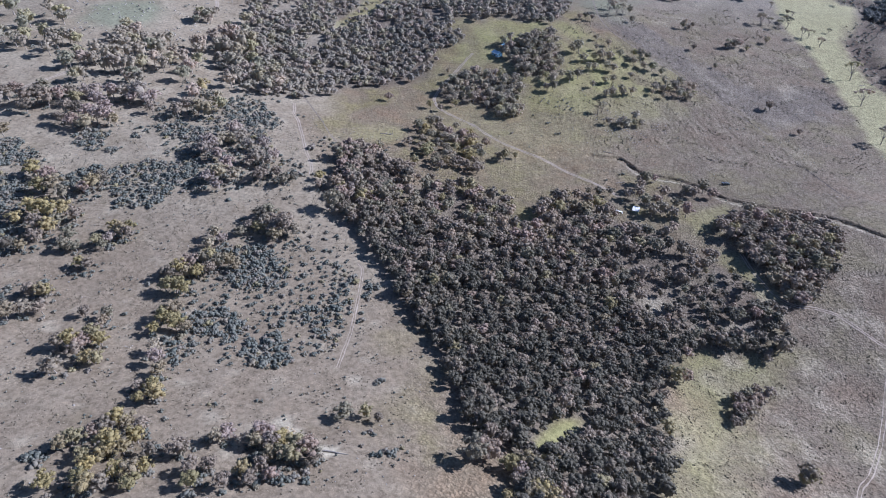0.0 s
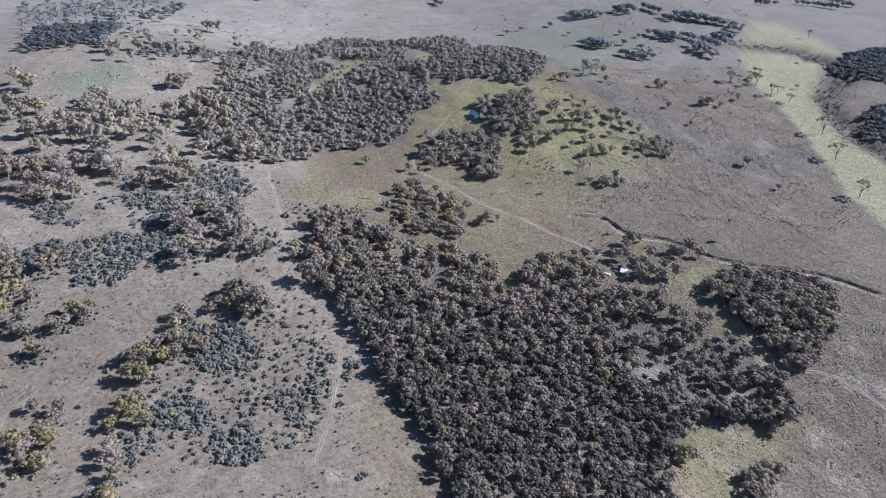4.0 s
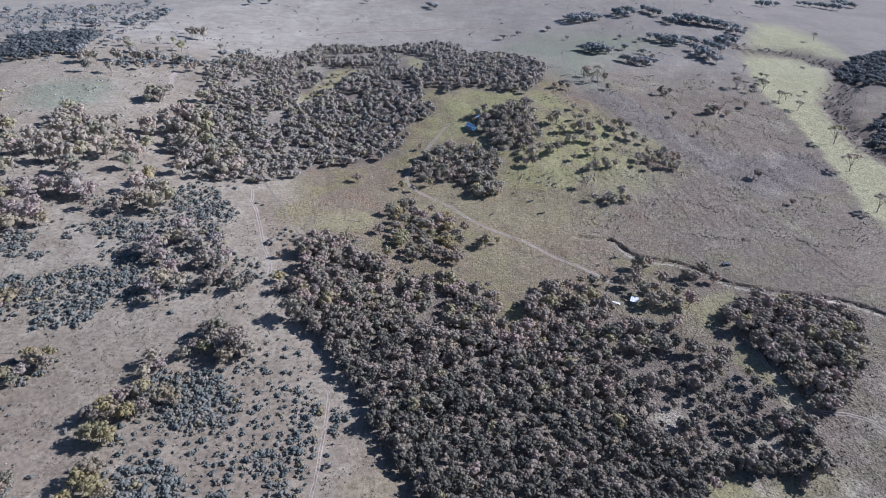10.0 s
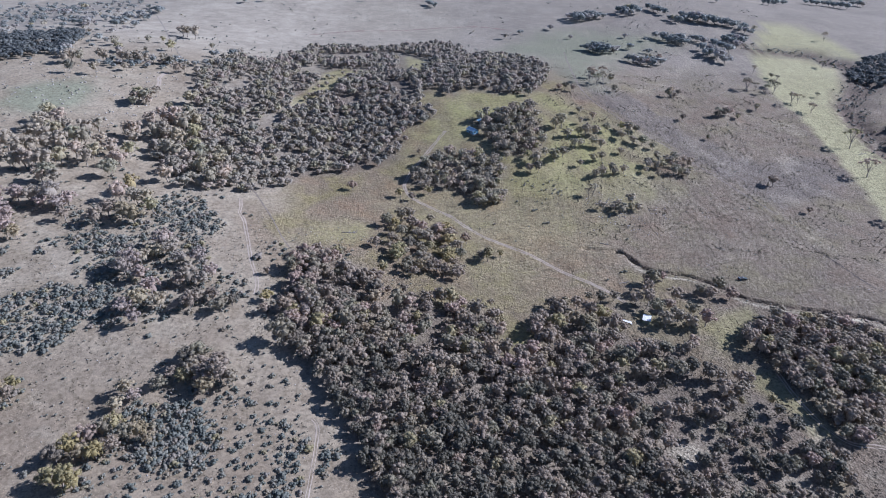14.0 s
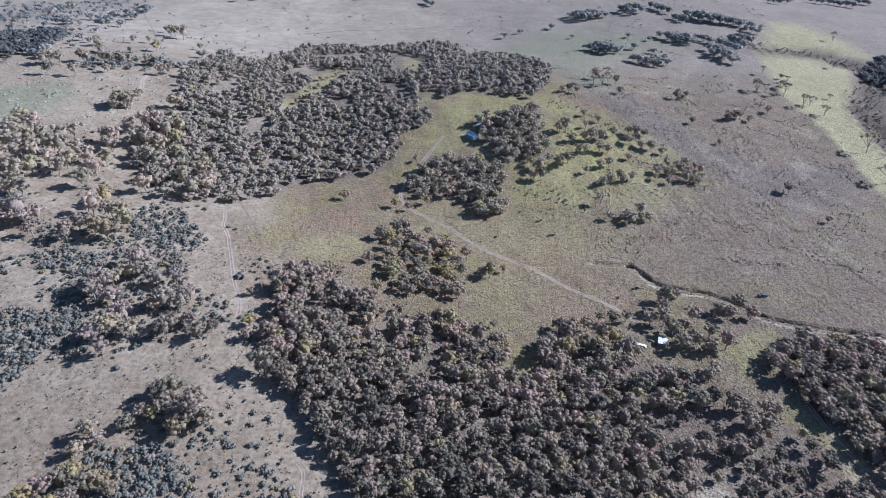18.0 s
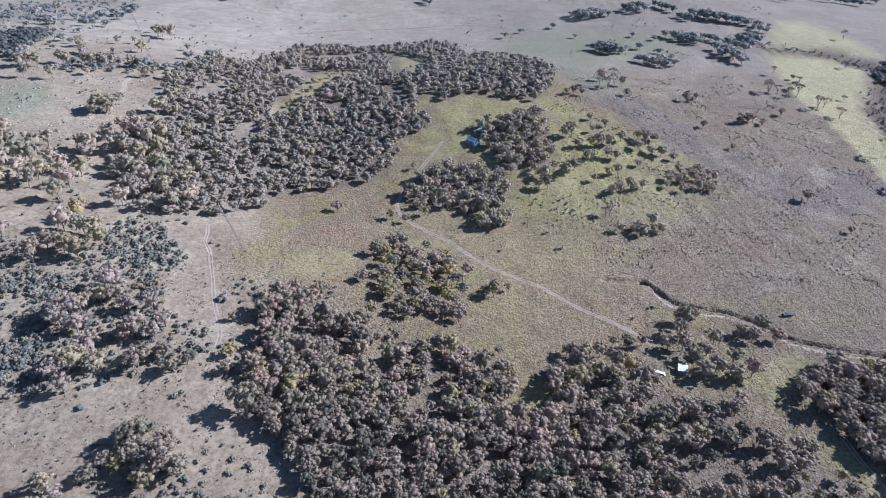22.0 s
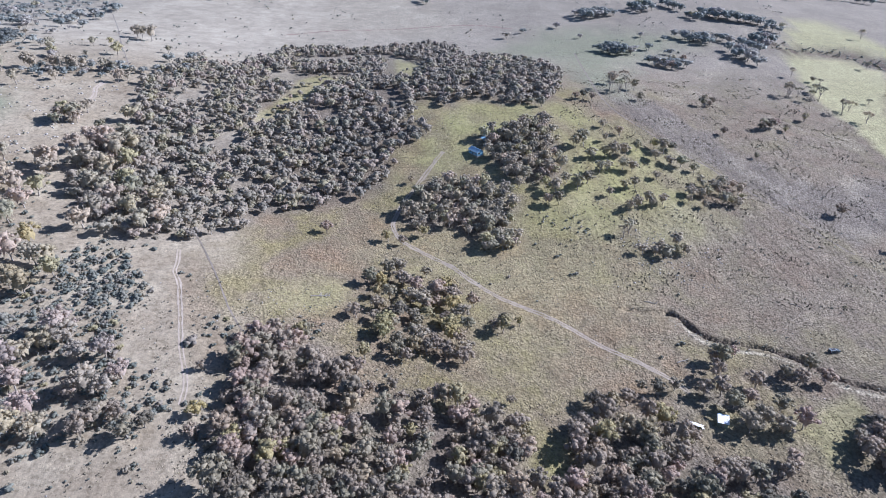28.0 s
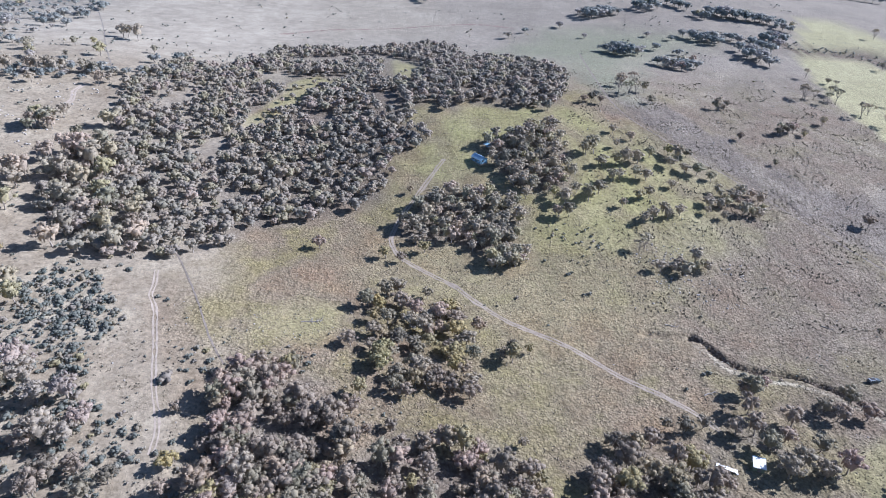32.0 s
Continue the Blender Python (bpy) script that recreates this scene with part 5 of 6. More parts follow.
bush_kind = ("bush", "low rounded blue-grey bush on dry grass", "bush", bushes, leaf_scrub[False], "single bushes")
for spot, plants in BUSHES.items():
    for x, y, wide in plants:
        plant(bush_kind, x, y, wide / 2.0, rng.uniform(0, 360), rng.uniform(0.8, 1.1))


# ---------------------------------------------------------------- buildings, car and fallen timber
def part(name, bm, mat, parent, label=""):
    """Links a bmesh as one mesh object under a thing or a part."""
    me = bpy.data.meshes.new(name)
    bm.to_mesh(me)
    bm.free()
    me.materials.append(mat)
    ob = new(name, me)
    ob.parent = parent
    return tagged(ob, label)


def block(x0, y0, z0, x1, y1, z1, bevel=0.02):
    bm = bmesh.new()
    bmesh.ops.create_cube(bm, size=1.0, matrix=Matrix.Translation(((x0 + x1) / 2, (y0 + y1) / 2, (z0 + z1) / 2)) @ Matrix.Diagonal((x1 - x0, y1 - y0, z1 - z0, 1)))
    if bevel:
        bmesh.ops.bevel(bm, geom=bm.edges[:], offset=bevel, segments=1, affect="EDGES")
    return bm


def drum(x, y, z0, z1, r0, r1, sides=20):
    bm = bmesh.new()
    bmesh.ops.create_cone(bm, cap_ends=True, segments=sides, radius1=r0, radius2=r1, depth=z1 - z0, matrix=Matrix.Translation((x, y, (z0 + z1) / 2)))
    return bm


def corrugated(across, along, rise, thick=0.03, pitch=0.19, depth=0.035):
    """A ribbed metal sheet from (0, 0, 0), falling by rise over along; ribs run down the fall."""
    n = max(8, int(across / pitch * 2))
    bm = bmesh.new()
    rows = []
    for z in (0.0, -thick):
        for v in (0.0, along):
            rows.append([bm.verts.new((across * k / n, v, z - rise * v / along + (depth if k % 2 else 0))) for k in range(n + 1)])
    for k in range(n):
        bm.faces.new((rows[0][k], rows[0][k + 1], rows[1][k + 1], rows[1][k]))
        bm.faces.new((rows[3][k], rows[3][k + 1], rows[2][k + 1], rows[2][k]))
        bm.faces.new((rows[1][k], rows[1][k + 1], rows[3][k + 1], rows[3][k]))
        bm.faces.new((rows[2][k], rows[2][k + 1], rows[0][k + 1], rows[0][k]))
    return bm


def gable(width, low, high, thick):
    """An end wall with a pointed top, standing in the x-z plane."""
    bm = bmesh.new()
    shape = [(-width / 2, 0), (width / 2, 0), (width / 2, low), (0, high), (-width / 2, low)]
    front = [bm.verts.new((x, 0, z)) for x, z in shape]
    back = [bm.verts.new((x, thick, z)) for x, z in shape]
    bm.faces.new(front)
    bm.faces.new(back[::-1])
    for k in range(5):
        q = (k + 1) % 5
        bm.faces.new((front[q], front[k], back[k], back[q]))
    return bm


def placed(bm, m):
    bmesh.ops.transform(bm, matrix=m, verts=bm.verts[:])
    return bm


roof_steel = grainy("pale_blue_roof_steel", (0.26, 0.42, 0.56), (0.42, 0.58, 0.70), 0.6, 0.36, 0.0, 0.3)
white_steel = grainy("white_painted_steel", (0.70, 0.71, 0.70), (0.88, 0.88, 0.86), 0.5, 0.45)
wall_paint = grainy("blue_painted_boards", (0.12, 0.27, 0.40), (0.24, 0.42, 0.55), 1.2, 0.7)
green_paint = grainy("faded_green_steel", (0.20, 0.25, 0.15), (0.34, 0.36, 0.24), 0.9, 0.6)
blue_sheet = grainy("blue_tarpaulin", (0.16, 0.32, 0.46), (0.34, 0.52, 0.64), 0.8, 0.5)
timber = grainy("grey_timber", (0.20, 0.17, 0.14), (0.36, 0.32, 0.27), 2.0, 0.85)
dark_metal = grainy("dark_metal", (0.03, 0.03, 0.035), (0.07, 0.07, 0.08), 3.0, 0.5, 0.0, 0.4)
rubber = grainy("rubber", (0.02, 0.02, 0.02), (0.045, 0.045, 0.045), 4.0, 0.85)
car_paint = grainy("silver_blue_car_paint", (0.42, 0.47, 0.52), (0.58, 0.62, 0.66), 0.4, 0.3, 0.0, 0.35)
dark_paint = grainy("dark_teal_car_paint", (0.05, 0.075, 0.09), (0.09, 0.12, 0.14), 0.4, 0.35, 0.0, 0.2)
lamp_red = grainy("red_lamp", (0.35, 0.02, 0.02), (0.45, 0.03, 0.03), 5.0, 0.3)
glass, glass_nodes, glass_links, glass_bsdf = material("window_glass")
glass_bsdf.inputs["Base Color"].default_value = (0.03, 0.04, 0.05, 1)
glass_bsdf.inputs["Roughness"].default_value = 0.08
glass_bsdf.inputs["Specular IOR Level"].default_value = 0.6


def window(parent, m, w, h):
    frame_ob = part("window", placed(block(-w / 2, -0.04, 0, w / 2, 0.04, h, 0.01), m), white_steel, parent)
    part("pane", placed(block(-w / 2 + 0.07, -0.055, 0.07, w / 2 - 0.07, 0.055, h - 0.07, 0), m), glass, frame_ob)
    return frame_ob


def hut(x, y, turn):
    """A small gabled hut: its ridge runs along its own x."""
    long, wide, low, high = 7.6, 4.2, 2.3, 3.4
    root = tagged(new("hut"), "small blue gabled hut with a pale blue steel roof", "house")
    part("floor_slab", block(-long / 2 - 0.2, -wide / 2 - 0.2, -0.7, long / 2 + 0.2, wide / 2 + 0.2, 0.1), timber, root)
    for side in (-1, 1):
        part("wall", block(-long / 2, side * wide / 2 - 0.07, 0.1, long / 2, side * wide / 2 + 0.07, low), wall_paint, root)
        part("gable_wall", placed(gable(wide + 0.14, low - 0.1, high - 0.1, 0.14), pose(side * long / 2, 0, 0.1, 0, 0, 90) @ pose(0, -0.07, 0)), wall_paint, root)
        fall = wide / 2 + 0.45
        drop = (high - low) * fall / (wide / 2)
        m = pose(-long / 2 - 0.35, 0, high + 0.06) if side > 0 else pose(long / 2 + 0.35, 0, high + 0.06, 0, 0, 180)
        part("roof", placed(corrugated(long + 0.7, fall, drop), m), roof_steel, root)
        part("gutter", block(-long / 2 - 0.35, side * fall - 0.06, high - drop - 0.08, long / 2 + 0.35, side * fall + 0.06, high - drop + 0.02, 0.01), white_steel, root)
    part("ridge_cap", block(-long / 2 - 0.38, -0.16, high + 0.05, long / 2 + 0.38, 0.16, high + 0.12), roof_steel, root)
    for k in (-2.2, 2.0):
        window(root, pose(k, -wide / 2 - 0.08, 1.0), 1.3, 1.0)
    part("door", block(-0.45, -wide / 2 - 0.11, 0.12, 0.45, -wide / 2 - 0.05, 2.1), dark_metal, root, "dark plain door")
    window(root, pose(long / 2 + 0.08, -0.8, 1.0, 0, 0, 90), 1.2, 1.0)
    part("flue", drum(-1.2, 1.0, 2.9, 4.4, 0.11, 0.11, 10), dark_metal, root)
    root.matrix_world = pose(x, y, float(gz(x, y)) + 0.25, 0, 0, turn)
    return root


def shelter(x, y, turn):
    root = tagged(new("open_shelter"), "open shelter with a blue sheet roof beside the hut", "shed")
    for px in (-1.8, 1.8):
        for py in (-1.3, 1.3):
            part("post", block(px - 0.06, py - 0.06, -0.5, px + 0.06, py + 0.06, 2.4 + (0.25 if py > 0 else 0), 0), timber, root)
    part("roof", placed(corrugated(4.2, 3.2, -0.35), pose(-2.1, -1.6, 2.42)), blue_sheet, root)
    part("back_panel", block(-1.8, 1.22, 0.1, 1.8, 1.28, 2.2, 0), blue_sheet, root)
    part("side_panel", block(1.74, -1.2, 0.4, 1.8, 1.2, 2.1, 0), blue_sheet, root)
    root.matrix_world = pose(x, y, float(gz(x, y)), 0, 0, turn)


def water_tank(x, y):
    root = tagged(new("water_tank"), "round white water tank behind the hut", "tank")
    part("body", drum(0, 0, -0.3, 1.8, 1.0, 1.0, 24), white_steel, root)
    part("lid", drum(0, 0, 1.8, 2.1, 1.04, 0.2, 24), white_steel, root)
    part("hatch", drum(0.3, 0, 2.0, 2.16, 0.2, 0.2, 12), dark_metal, root)
    root.matrix_world = pose(x, y, float(gz(x, y)))


def small_shed(x, y, turn):
    root = tagged(new("steel_shed"), "small green steel shed with a white skillion roof among gum trees", "shed")
    for a, b in (((-1.5, -1.6), (1.5, -1.54)), ((-1.5, 1.54), (1.5, 1.6)), ((-1.56, -1.6), (-1.5, 1.6)), ((1.5, -1.6), (1.56, 1.6))):
        part("wall", block(a[0], a[1], -0.4, b[0], b[1], 2.0, 0), green_paint, root)
    part("roof", placed(corrugated(3.7, 4.2, 0.3), pose(-1.85, 2.1, 2.35, 0, 0, 0) @ Matrix.Diagonal((1, -1, 1, 1))), white_steel, root, "white ribbed steel roof")
    part("flashing", block(-1.88, 2.02, 2.3, 1.88, 2.2, 2.44, 0.01), blue_sheet, root, "blue-green roof edge")
    part("door", block(-0.4, -1.66, 0.0, 0.5, -1.6, 1.85, 0.01), timber, root)
    root.matrix_world = pose(x, y, float(gz(x, y)), 0, 0, turn)


def roof_sheets(x, y, turn):
    root = tagged(new("sheet_pile"), "long low pile of loose white roofing sheets on the grass", "roofing sheets")
    rng = np.random.default_rng(5)
    for k in range(4):
        part("bearer", block(k * 1.5 - 2.4, -0.6, -0.3, k * 1.5 - 2.3, 0.7, 0.42, 0), timber, root)
    for k in range(6):
        m = pose(-3.0 + k * 0.95, -0.65 + rng.uniform(-0.2, 0.2), 0.46 + 0.035 * (k % 3), rng.uniform(-3, 3), rng.uniform(-3, 3), rng.uniform(-9, 9))
        part("sheet", placed(corrugated(1.15, 1.3, 0.02), m), white_steel, root)
    part("sheet", placed(corrugated(0.7, 1.1, 0.02), pose(3.0, -1.0, 0.05, 0, 0, 40)), white_steel, root)
    root.matrix_world = pose(x, y, float(gz(x, y)) + 0.1, 0, 0, turn)


def profile(points, half, bevel=0.06):
    """A body with the given side outline, x along and z up, of the given half width."""
    bm = bmesh.new()
    a = [bm.verts.new((x, -half, z)) for x, z in points]
    b = [bm.verts.new((x, half, z)) for x, z in points]
    bm.faces.new(a[::-1])
    bm.faces.new(b)
    for k in range(len(points)):
        q = (k + 1) % len(points)
        bm.faces.new((a[k], a[q], b[q], b[k]))
    bmesh.ops.recalc_face_normals(bm, faces=bm.faces[:])
    bmesh.ops.bevel(bm, geom=bm.edges[:], offset=bevel, segments=2, affect="EDGES")
    return bm


def car(x, y, turn):
    root = tagged(new("car"), "dark teal four-wheel-drive car with a pale cabin on tussock grass", "car")
    body = part("body", profile([(-2.35, 0.5), (2.3, 0.5), (2.35, 0.95), (1.0, 1.08), (-2.38, 1.1)], 0.9), dark_paint, root)
    part("cabin", profile([(-2.3, 1.08), (1.05, 1.08), (0.4, 1.68), (-2.15, 1.72)], 0.8, 0.05), car_paint, root)
    for side in (-1, 1):
        for x0, x1 in ((-2.0, -1.15), (-1.05, -0.25), (-0.15, 0.42)):
            part("side_window", block(x0, side * 0.775, 1.16, x1, side * 0.81, 1.58, 0.01) if side > 0 else block(x0, -0.81, 1.16, x1, -0.775, 1.58, 0.01), glass, root)
        part("headlight", block(2.27, side * 0.62 - 0.16, 0.72, 2.37, side * 0.62 + 0.16, 0.88, 0.01), white_steel, root)
        part("tail_light", block(-2.4, side * 0.72 - 0.08, 0.75, -2.34, side * 0.72 + 0.08, 1.02, 0.01), lamp_red, root)
        part("mirror", block(0.55, side * 0.98 - 0.09, 1.1, 0.68, side * 0.98 + 0.09, 1.28, 0.02), dark_metal, root)
        for wx in (-1.4, 1.45):
            wheel = new("wheel")
            wheel.parent = root
            tyre = placed(drum(0, 0, -0.13, 0.13, 0.38, 0.38, 20), pose(wx, side * 0.8, 0.38, 90))
            part("tyre", tyre, rubber, wheel)
            part("rim", placed(drum(0, 0, -0.14, 0.14, 0.22, 0.22, 14), pose(wx, side * 0.81, 0.38, 90)), car_paint, wheel)
    part("windscreen", placed(block(-0.32, -0.7, -0.02, 0.32, 0.7, 0.02, 0.01), pose(0.74, 0, 1.4, 0, 42.7, 0)), glass, root)
    part("rear_window", block(-2.31, -0.65, 1.2, -2.2, 0.65, 1.6, 0.01), glass, root)
    part("bumper", block(2.25, -0.85, 0.42, 2.45, 0.85, 0.62, 0.03), dark_metal, root)
    part("roof_rack", block(-1.7, -0.6, 1.74, 0.1, 0.6, 1.79, 0.01), dark_metal, root)
    root.matrix_world = pose(x, y, float(gz(x, y)), 0, 0, turn)


def fallen_tree(x, y, turn, long, label, branches, seed, thick=0.24):
    """A dead trunk on the ground with broken limbs."""
    rng = np.random.default_rng(seed)
    root = tagged(new("fallen_tree"), label, "log")
    m = pose(x, y, 0, 0, 0, turn)

    def lie(points, radii):
        out = []
        for p, r in zip(points, radii):
            w = m @ Vector(p)
            out.append((p[0], p[1], float(gz(w.x, w.y)) - float(gz(x, y)) + r * 0.7 + p[2]))
        return out
    radii = [thick, thick * 0.85, thick * 0.6, thick * 0.3]
    v, f = tube(lie([(-long / 2, 0, 0), (-long / 6, 0.15, 0), (long / 6, -0.1, 0), (long / 2, 0.2, 0)], radii), radii, 7)
    trunk = new("trunk", mesh_of("trunk", v, halves(f), [dead_wood], smooth=True))
    trunk.parent = root
    for k in range(branches):
        at = rng.uniform(-0.1, 0.48) * long
        a = rng.choice((-1, 1)) * rng.uniform(0.5, 1.2)
        size = rng.uniform(0.15, 0.4) * long
        rad = (thick * 0.45, thick * 0.3, thick * 0.1)
        pts = [(at, 0, 0), (at + 0.5 * size * math.cos(a), 0.5 * size * math.sin(a), rng.uniform(0.1, 0.5)), (at + size * math.cos(a), size * math.sin(a), rng.uniform(0, 0.9))]
        v, f = tube(lie(pts, rad), rad, 5)
        limb = new("limb", mesh_of("limb", v, halves(f), [dead_wood], smooth=True))
        limb.parent = root
    root.matrix_world = pose(x, y, float(gz(x, y)), 0, 0, turn)


def dead_tree(x, y, height, seed):
    rng = np.random.default_rng(seed)
    root = tagged(new("dead_tree"), "bare grey dead tree standing on the pasture", "tree")
    pts, rad = [(0, 0, -0.4), (0.1, 0, height * 0.4), (0.3, 0.1, height * 0.75), (0.5, 0.1, height)], (0.24, 0.18, 0.12, 0.04)
    v, f = tube(pts, rad, 7)
    trunk = new("trunk", mesh_of("trunk", v, halves(f), [dead_wood], smooth=True))
    trunk.parent = root
    for k in range(5):
        z, a, s = height * rng.uniform(0.4, 0.85), rng.uniform(0, 6.28), height * rng.uniform(0.15, 0.32)
        v, f = tube([(0.2, 0, z), (0.2 + 0.6 * s * math.cos(a), 0.6 * s * math.sin(a), z + 0.35 * s), (0.2 + s * math.cos(a), s * math.sin(a), z + 0.9 * s)], (0.09, 0.06, 0.02), 5)
        limb = new("limb", mesh_of("limb", v, halves(f), [dead_wood], smooth=True))
        limb.parent = root
    root.matrix_world = pose(x, y, float(gz(x, y)))


def boulder(x, y, r, label, seed, flat=0.6, mat=None):
    rng = np.random.default_rng(seed)
    bm = bmesh.new()
    bmesh.ops.create_icosphere(bm, subdivisions=3, radius=r)
    for v in bm.verts:
        v.co *= 1 + 0.22 * noise.noise(v.co / r * 1.6 + Vector((seed, 0, 0))) + 0.1 * noise.noise(v.co / r * 4)
        v.co.z *= flat
    me = bpy.data.meshes.new("boulder")
    bm.to_mesh(me)
    bm.free()
    me.materials.append(mat or rock)
    ob = tagged(new("boulder", me), label, "rock", "boulders")
    ob.matrix_world = pose(x, y, float(gz(x, y)) + r * flat * 0.25, 0, 0, rng.uniform(0, 360))


hut(16.3, 467.4, -56)
shelter(21.5, 479.5, -40)
water_tank(22.5, 487.0)
small_shed(88.6, 291.6, -20)
roof_sheets(78.6, 290.8, -28)
car(149.2, 331.1, 12)
fallen_tree(-51, 342, 18, 7.5, "dead fallen tree lying on the pasture", 12, 1, 0.24)
fallen_tree(-35.5, 111.2, -4, 7, "pale bleached log on stony ground", 2, 2, 0.32)
fallen_tree(86, 322, 25, 6, "dead branchy log on tussock grass", 4, 3)
fallen_tree(84, 357, -10, 5, "pale dead log on tussock grass", 3, 4)
fallen_tree(-8, 319, 10, 6, "fallen grey limb beside gum trees", 3, 5)
fallen_tree(150, 362, -20, 5, "pale fallen branch on the slope", 3, 6)
fallen_tree(309, 500, 20, 8, "dead log on the green flat", 2, 7)
dead_tree(353, 592, 9, 8)
pale_rock = grainy("pale_ochre_rock", (0.30, 0.235, 0.155), (0.52, 0.43, 0.30), 0.9, 0.9, 0.5)
for k, (dx, dy, r) in enumerate(((0, 0, 0.8), (1.1, -0.9, 0.6), (-0.9, 0.8, 0.5), (1.9, 0.5, 0.45), (0.4, -2.0, 0.5), (2.4, -2.3, 0.7), (3.6, -3.0, 0.4), (-0.4, 1.9, 0.4),
                                 (1.0, 1.4, 0.35), (2.9, -0.8, 0.35), (-1.6, -0.6, 0.35), (4.6, -3.9, 0.45))):
    boulder(-51.2 + dx, 117.8 + dy, r, "ochre boulder in a small broken outcrop", 40 + k, 0.5, pale_rock)
for k, (dx, dy, r) in enumerate(((0, 0, 0.55), (1.4, -0.6, 0.45), (-1.2, 0.9, 0.4), (0.5, -1.5, 0.5))):
    boulder(20.9 + dx, 450.3 + dy, r, "small pale rock on the grass below the hut", 60 + k, 0.5, pale_rock)


# ---------------------------------------------------------------- tussocks, small bushes and stones
def tussocks(name, label, places, mats, seed, high=0.42):
    """Small ragged grass domes, all in one mesh: six leaning blades each."""
    rng = np.random.default_rng(seed)
    n = len(places)
    base = gz(places[:, 0], places[:, 1]) - 0.04
    blades = 3
    turn = rng.uniform(0, 2 * np.pi, (n, 1)) + np.arange(blades) * 2 * np.pi / blades
    r = places[:, 2:3] * rng.uniform(0.7, 1.2, (n, blades))
    x, y = places[:, 0:1], places[:, 1:2]
    tip = np.stack([x + 0 * r + 0.25 * r * np.cos(turn), y + 0.25 * r * np.sin(turn), base[:, None] + high * places[:, 2:3] * 2 * rng.uniform(0.7, 1.2, (n, blades))], 2)
    left = np.stack([x + r * np.cos(turn - 0.6), y + r * np.sin(turn - 0.6), base[:, None] + 0 * r], 2)
    right = np.stack([x + r * np.cos(turn + 0.75), y + r * np.sin(turn + 0.75), base[:, None] + 0 * r], 2)
    verts = np.stack([left, right, tip], 2).reshape(-1, 3)
    tint = np.repeat(rng.uniform(0, 1, n), blades * 3)
    me = mesh_of(name, verts, np.arange(len(verts)).reshape(-1, 3), mats, None, tint)
    return tagged(new(name, me), label, "grass", kind="stuff")


def straw_material(name, stops):
    m, nodes, links, bsdf = material(name)
    pick = nodes.new("ShaderNodeAttribute")
    pick.attribute_name = "tint"
    colour = ramp_node(nodes, links, pick.outputs["Fac"], stops)
    links.new(colour, bsdf.inputs["Base Color"])
    bsdf.inputs["Roughness"].default_value = 0.9
    bsdf.inputs["Specular IOR Level"].default_value = 0.1
    return m


def open_field(count, low_x, high_x, low_y, high_y, seed, size=(0.22, 0.5), clump=18.0, keep=0.2):
    rng = np.random.default_rng(seed)
    x, y = rng.uniform(low_x, high_x, count), rng.uniform(low_y, high_y, count)
    ok = (wander(x, y, clump, seed + 9) > -keep * 4) & ~inside(x, y, AREA["flat_strip"])
    for n in ("track_west", "track_west_b", "track_house", "track_east", "track_south"):
        ok &= away(x, y, smooth_line(LINE[n], 6.0)) > 1.5
    x, y = x[ok], y[ok]
    return np.column_stack([x, y, rng.uniform(*size, len(x))])


straw_tuft = straw_material("tussock_straw", [(0.0, (0.20, 0.168, 0.13)), (0.35, (0.28, 0.235, 0.18)), (0.7, (0.34, 0.29, 0.22)), (0.9, (0.29, 0.265, 0.16)), (1.0, (0.43, 0.38, 0.30))])
dark_tuft = straw_material("dark_tussock", [(0.0, (0.110, 0.100, 0.080)), (0.5, (0.155, 0.140, 0.108)), (1.0, (0.200, 0.178, 0.130))])
tussocks("tussock_grass", "straw-brown tussock grass over the middle paddock",
         np.vstack([open_field(44000, -75, 215, 250, 400, 91, (0.15, 0.36)), open_field(10000, -60, 220, 400, 520, 92, (0.2, 0.45))]), [straw_tuft], 93)
tussocks("slope_tussocks", "sparse straw tussocks on the grassy south-east slope", open_field(22000, 60, 215, 105, 250, 94, (0.14, 0.34)), [straw_tuft], 95)
tussocks("stony_tussocks", "sparse grey tussocks on the stony western hill", open_field(20000, -215, -10, 85, 330, 96, (0.12, 0.3), 24, 0.1), [straw_tuft], 97, 0.35)


tussocks("dark_tussocks", "dark grey-olive tussocks dotted over hill and paddock",
         np.vstack([open_field(15000, -215, -10, 85, 330, 111, (0.16, 0.42), 14, 0.0), open_field(9000, 60, 220, 105, 260, 112, (0.22, 0.52), 13, -0.06), open_field(9000, 70, 330, 360, 620, 115, (0.3, 0.75), 34, -0.05),
                    open_field(8000, -70, 230, 260, 480, 113, (0.16, 0.4), 22, 0.0)]), [dark_tuft], 114, 0.5)


def sprinkle(count, box, seed, size, clump=30.0, over=0.0):
    rng = np.random.default_rng(seed)
    x, y = rng.uniform(box[0], box[1], count), rng.uniform(box[2], box[3], count)
    ok = (wander(x, y, clump, seed) > over) & ~inside(x, y, AREA["flat_strip"])
    ok &= away(x, y, smooth_line(LINE["track_west"], 6.0)) > 2.0
    ok &= away(x, y, smooth_line(LINE["track_west_b"], 6.0)) > 2.0
    ok &= away(x, y, smooth_line(LINE["track_house"], 6.0)) > 2.0
    x, y = x[ok], y[ok]
    return np.column_stack([x, y, rng.uniform(*size, len(x)), rng.uniform(0.7, 1.1, len(x))])


def along(line_name, count, reach, seed, size):
    """Places strewn along a line."""
    rng = np.random.default_rng(seed)
    p = smooth_line(LINE[line_name], 2.0)
    p = p[rng.integers(0, len(p), count)] + rng.normal(0, reach, (count, 2))
    return np.column_stack([p, rng.uniform(*size, count), rng.uniform(0.7, 1.1, count)])


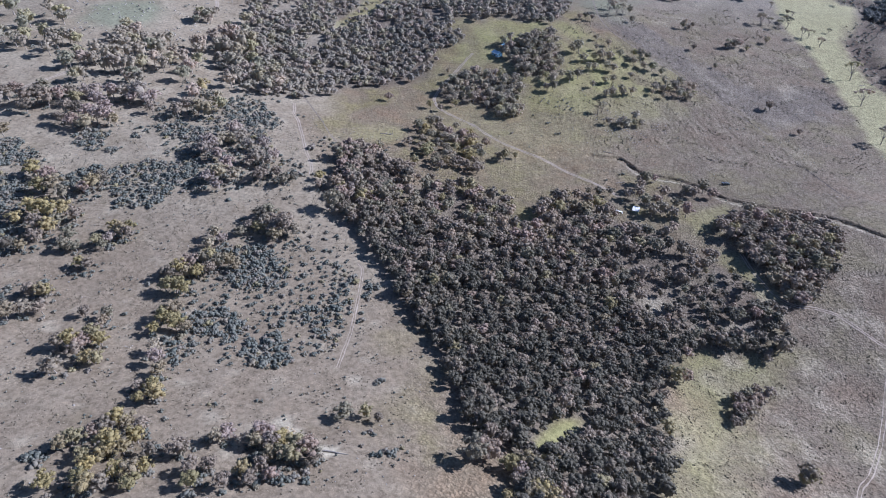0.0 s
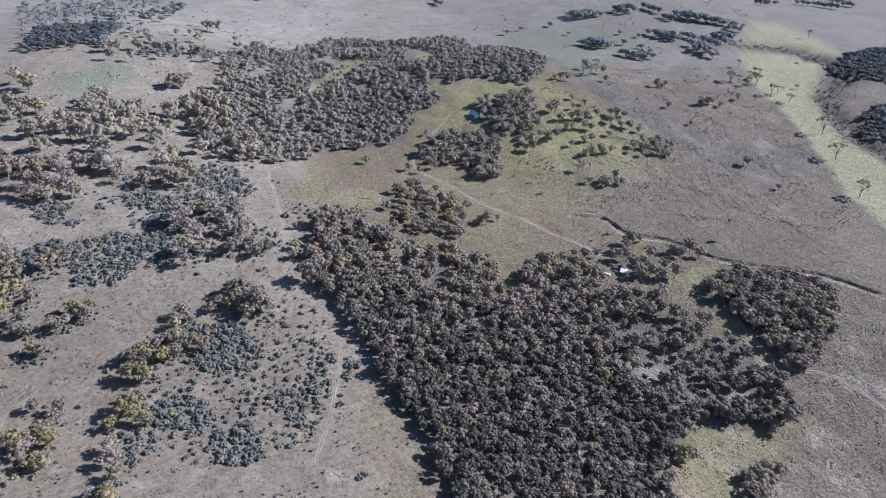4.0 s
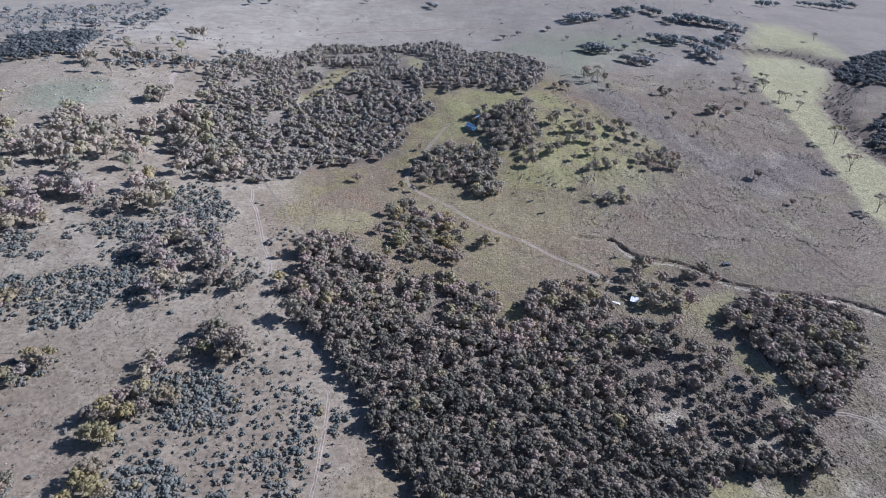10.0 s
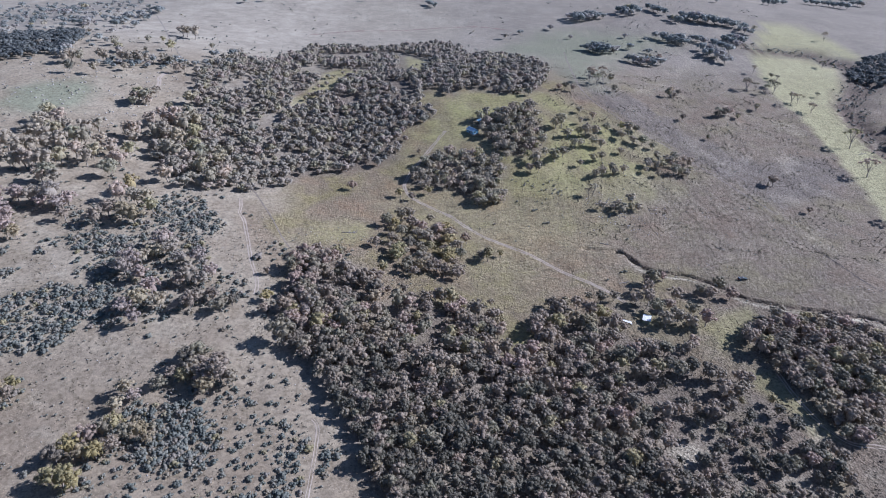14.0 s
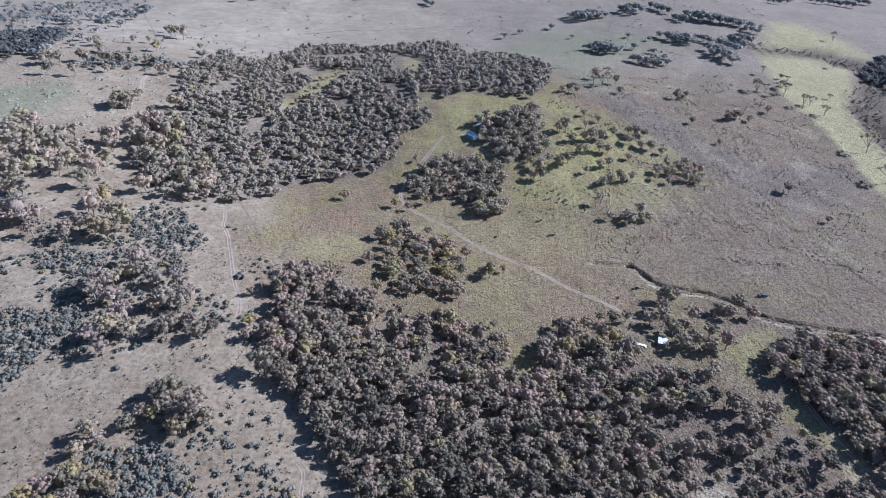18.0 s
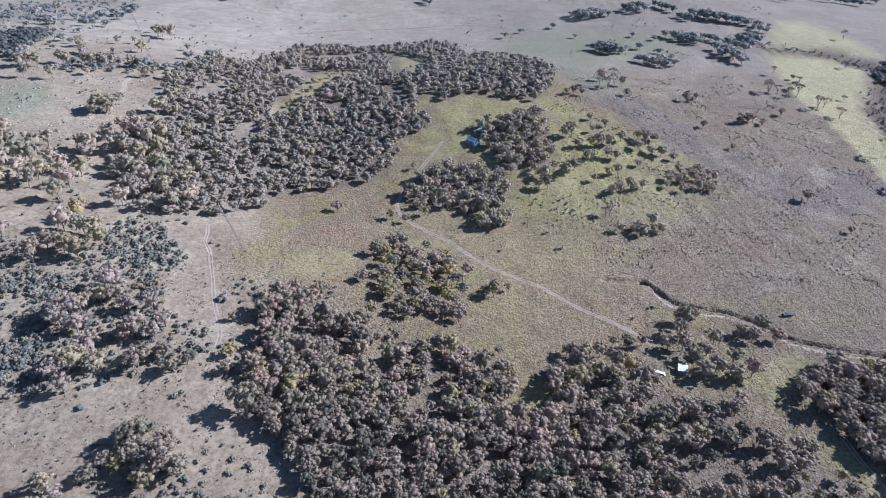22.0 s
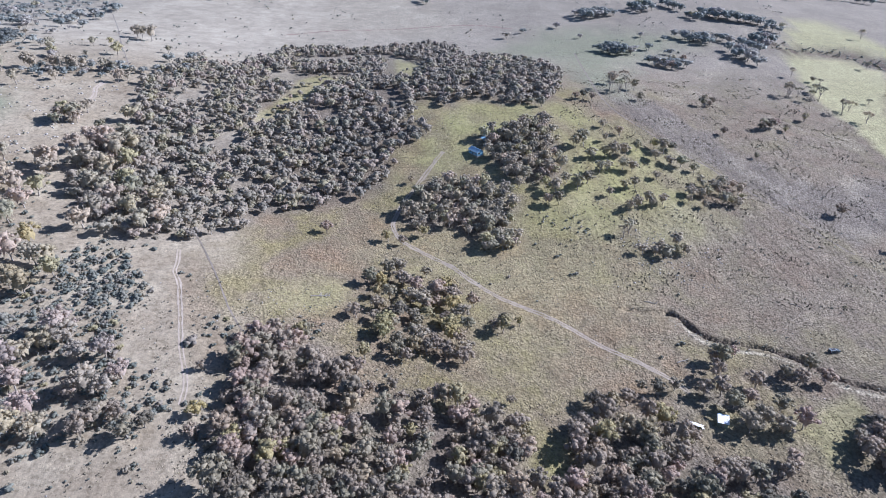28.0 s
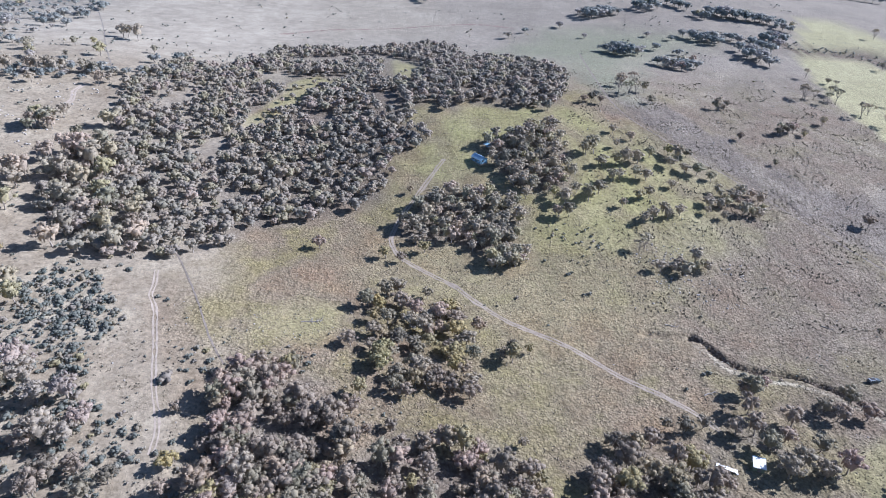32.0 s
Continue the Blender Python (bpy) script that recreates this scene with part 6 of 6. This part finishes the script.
little = [bush_shape(500 + k, 1, 14, 0.26) for k in range(6)]
stuff("small_bushes", "small dark bushes scattered over stony ground", "scrub", little,
      np.vstack([sprinkle(3400, (-240, -15, 85, 345), 101, (0.25, 0.8), 22, 0.05), sprinkle(600, (-60, 230, 330, 560), 102, (0.25, 0.8), 40, 0.1),
                 sprinkle(2000, (60, 420, 380, 760), 103, (0.3, 1.0), 45, 0.0), sprinkle(700, (-330, -120, 330, 700), 104, (0.5, 1.6), 50, 0.1),
                 sprinkle(260, (70, 220, 105, 260), 105, (0.2, 0.5), 30, 0.0), sprinkle(900, (-300, 400, 600, 1000), 106, (0.7, 2.0), 90, 0.1),
                 along("creek_far", 420, 7.0, 108, (0.6, 2.2)), along("gully", 60, 2.2, 109, (0.3, 0.9)),
                 scatter(AREA["shrub_patch"], 6.0, 110, (), 0.8, (0.6, 1.5))]), [bark, leaf_scrub[True]], 107)


def stone_shape(seed):
    rng = np.random.default_rng(seed)
    bm = bmesh.new()
    bmesh.ops.create_icosphere(bm, subdivisions=1, radius=1.0)
    for v in bm.verts:
        v.co *= rng.uniform(0.7, 1.2)
        v.co.z *= 0.6
    verts = np.array([v.co[:] for v in bm.verts])
    faces = np.array([[v.index for v in f.verts] for f in bm.faces])
    bm.free()
    return verts, faces


def stones(name, label, places, seed):
    shapes = [stone_shape(seed + k) for k in range(6)]
    rng = np.random.default_rng(seed)
    verts, faces, n = [], [], 0
    base = gz(places[:, 0], places[:, 1])
    for (x, y, s, h), z in zip(places, base):
        v, f = shapes[rng.integers(6)]
        a = rng.uniform(0, 6.28)
        c, d = math.cos(a) * s, math.sin(a) * s
        verts.append(np.column_stack([v[:, 0] * c - v[:, 1] * d + x, v[:, 0] * d + v[:, 1] * c + y, v[:, 2] * s * h + z + 0.1 * s]))
        faces.append(f + n)
        n += len(v)
    return tagged(new(name, mesh_of(name, np.vstack(verts), np.vstack(faces), [rock])), label, "rocks", kind="stuff")


stones("scattered_stones", "pale grey stones scattered over the hill and slope",
       np.vstack([sprinkle(1600, (-240, -10, 85, 345), 121, (0.12, 0.38), 30, 0.1), sprinkle(500, (40, 230, 300, 420), 122, (0.12, 0.4), 40, 0.3),
                  sprinkle(500, (-300, -190, 400, 530), 123, (0.3, 0.9), 25, -0.1), sprinkle(300, (80, 130, 370, 410), 124, (0.2, 0.6), 25, 0.0)]), 125)
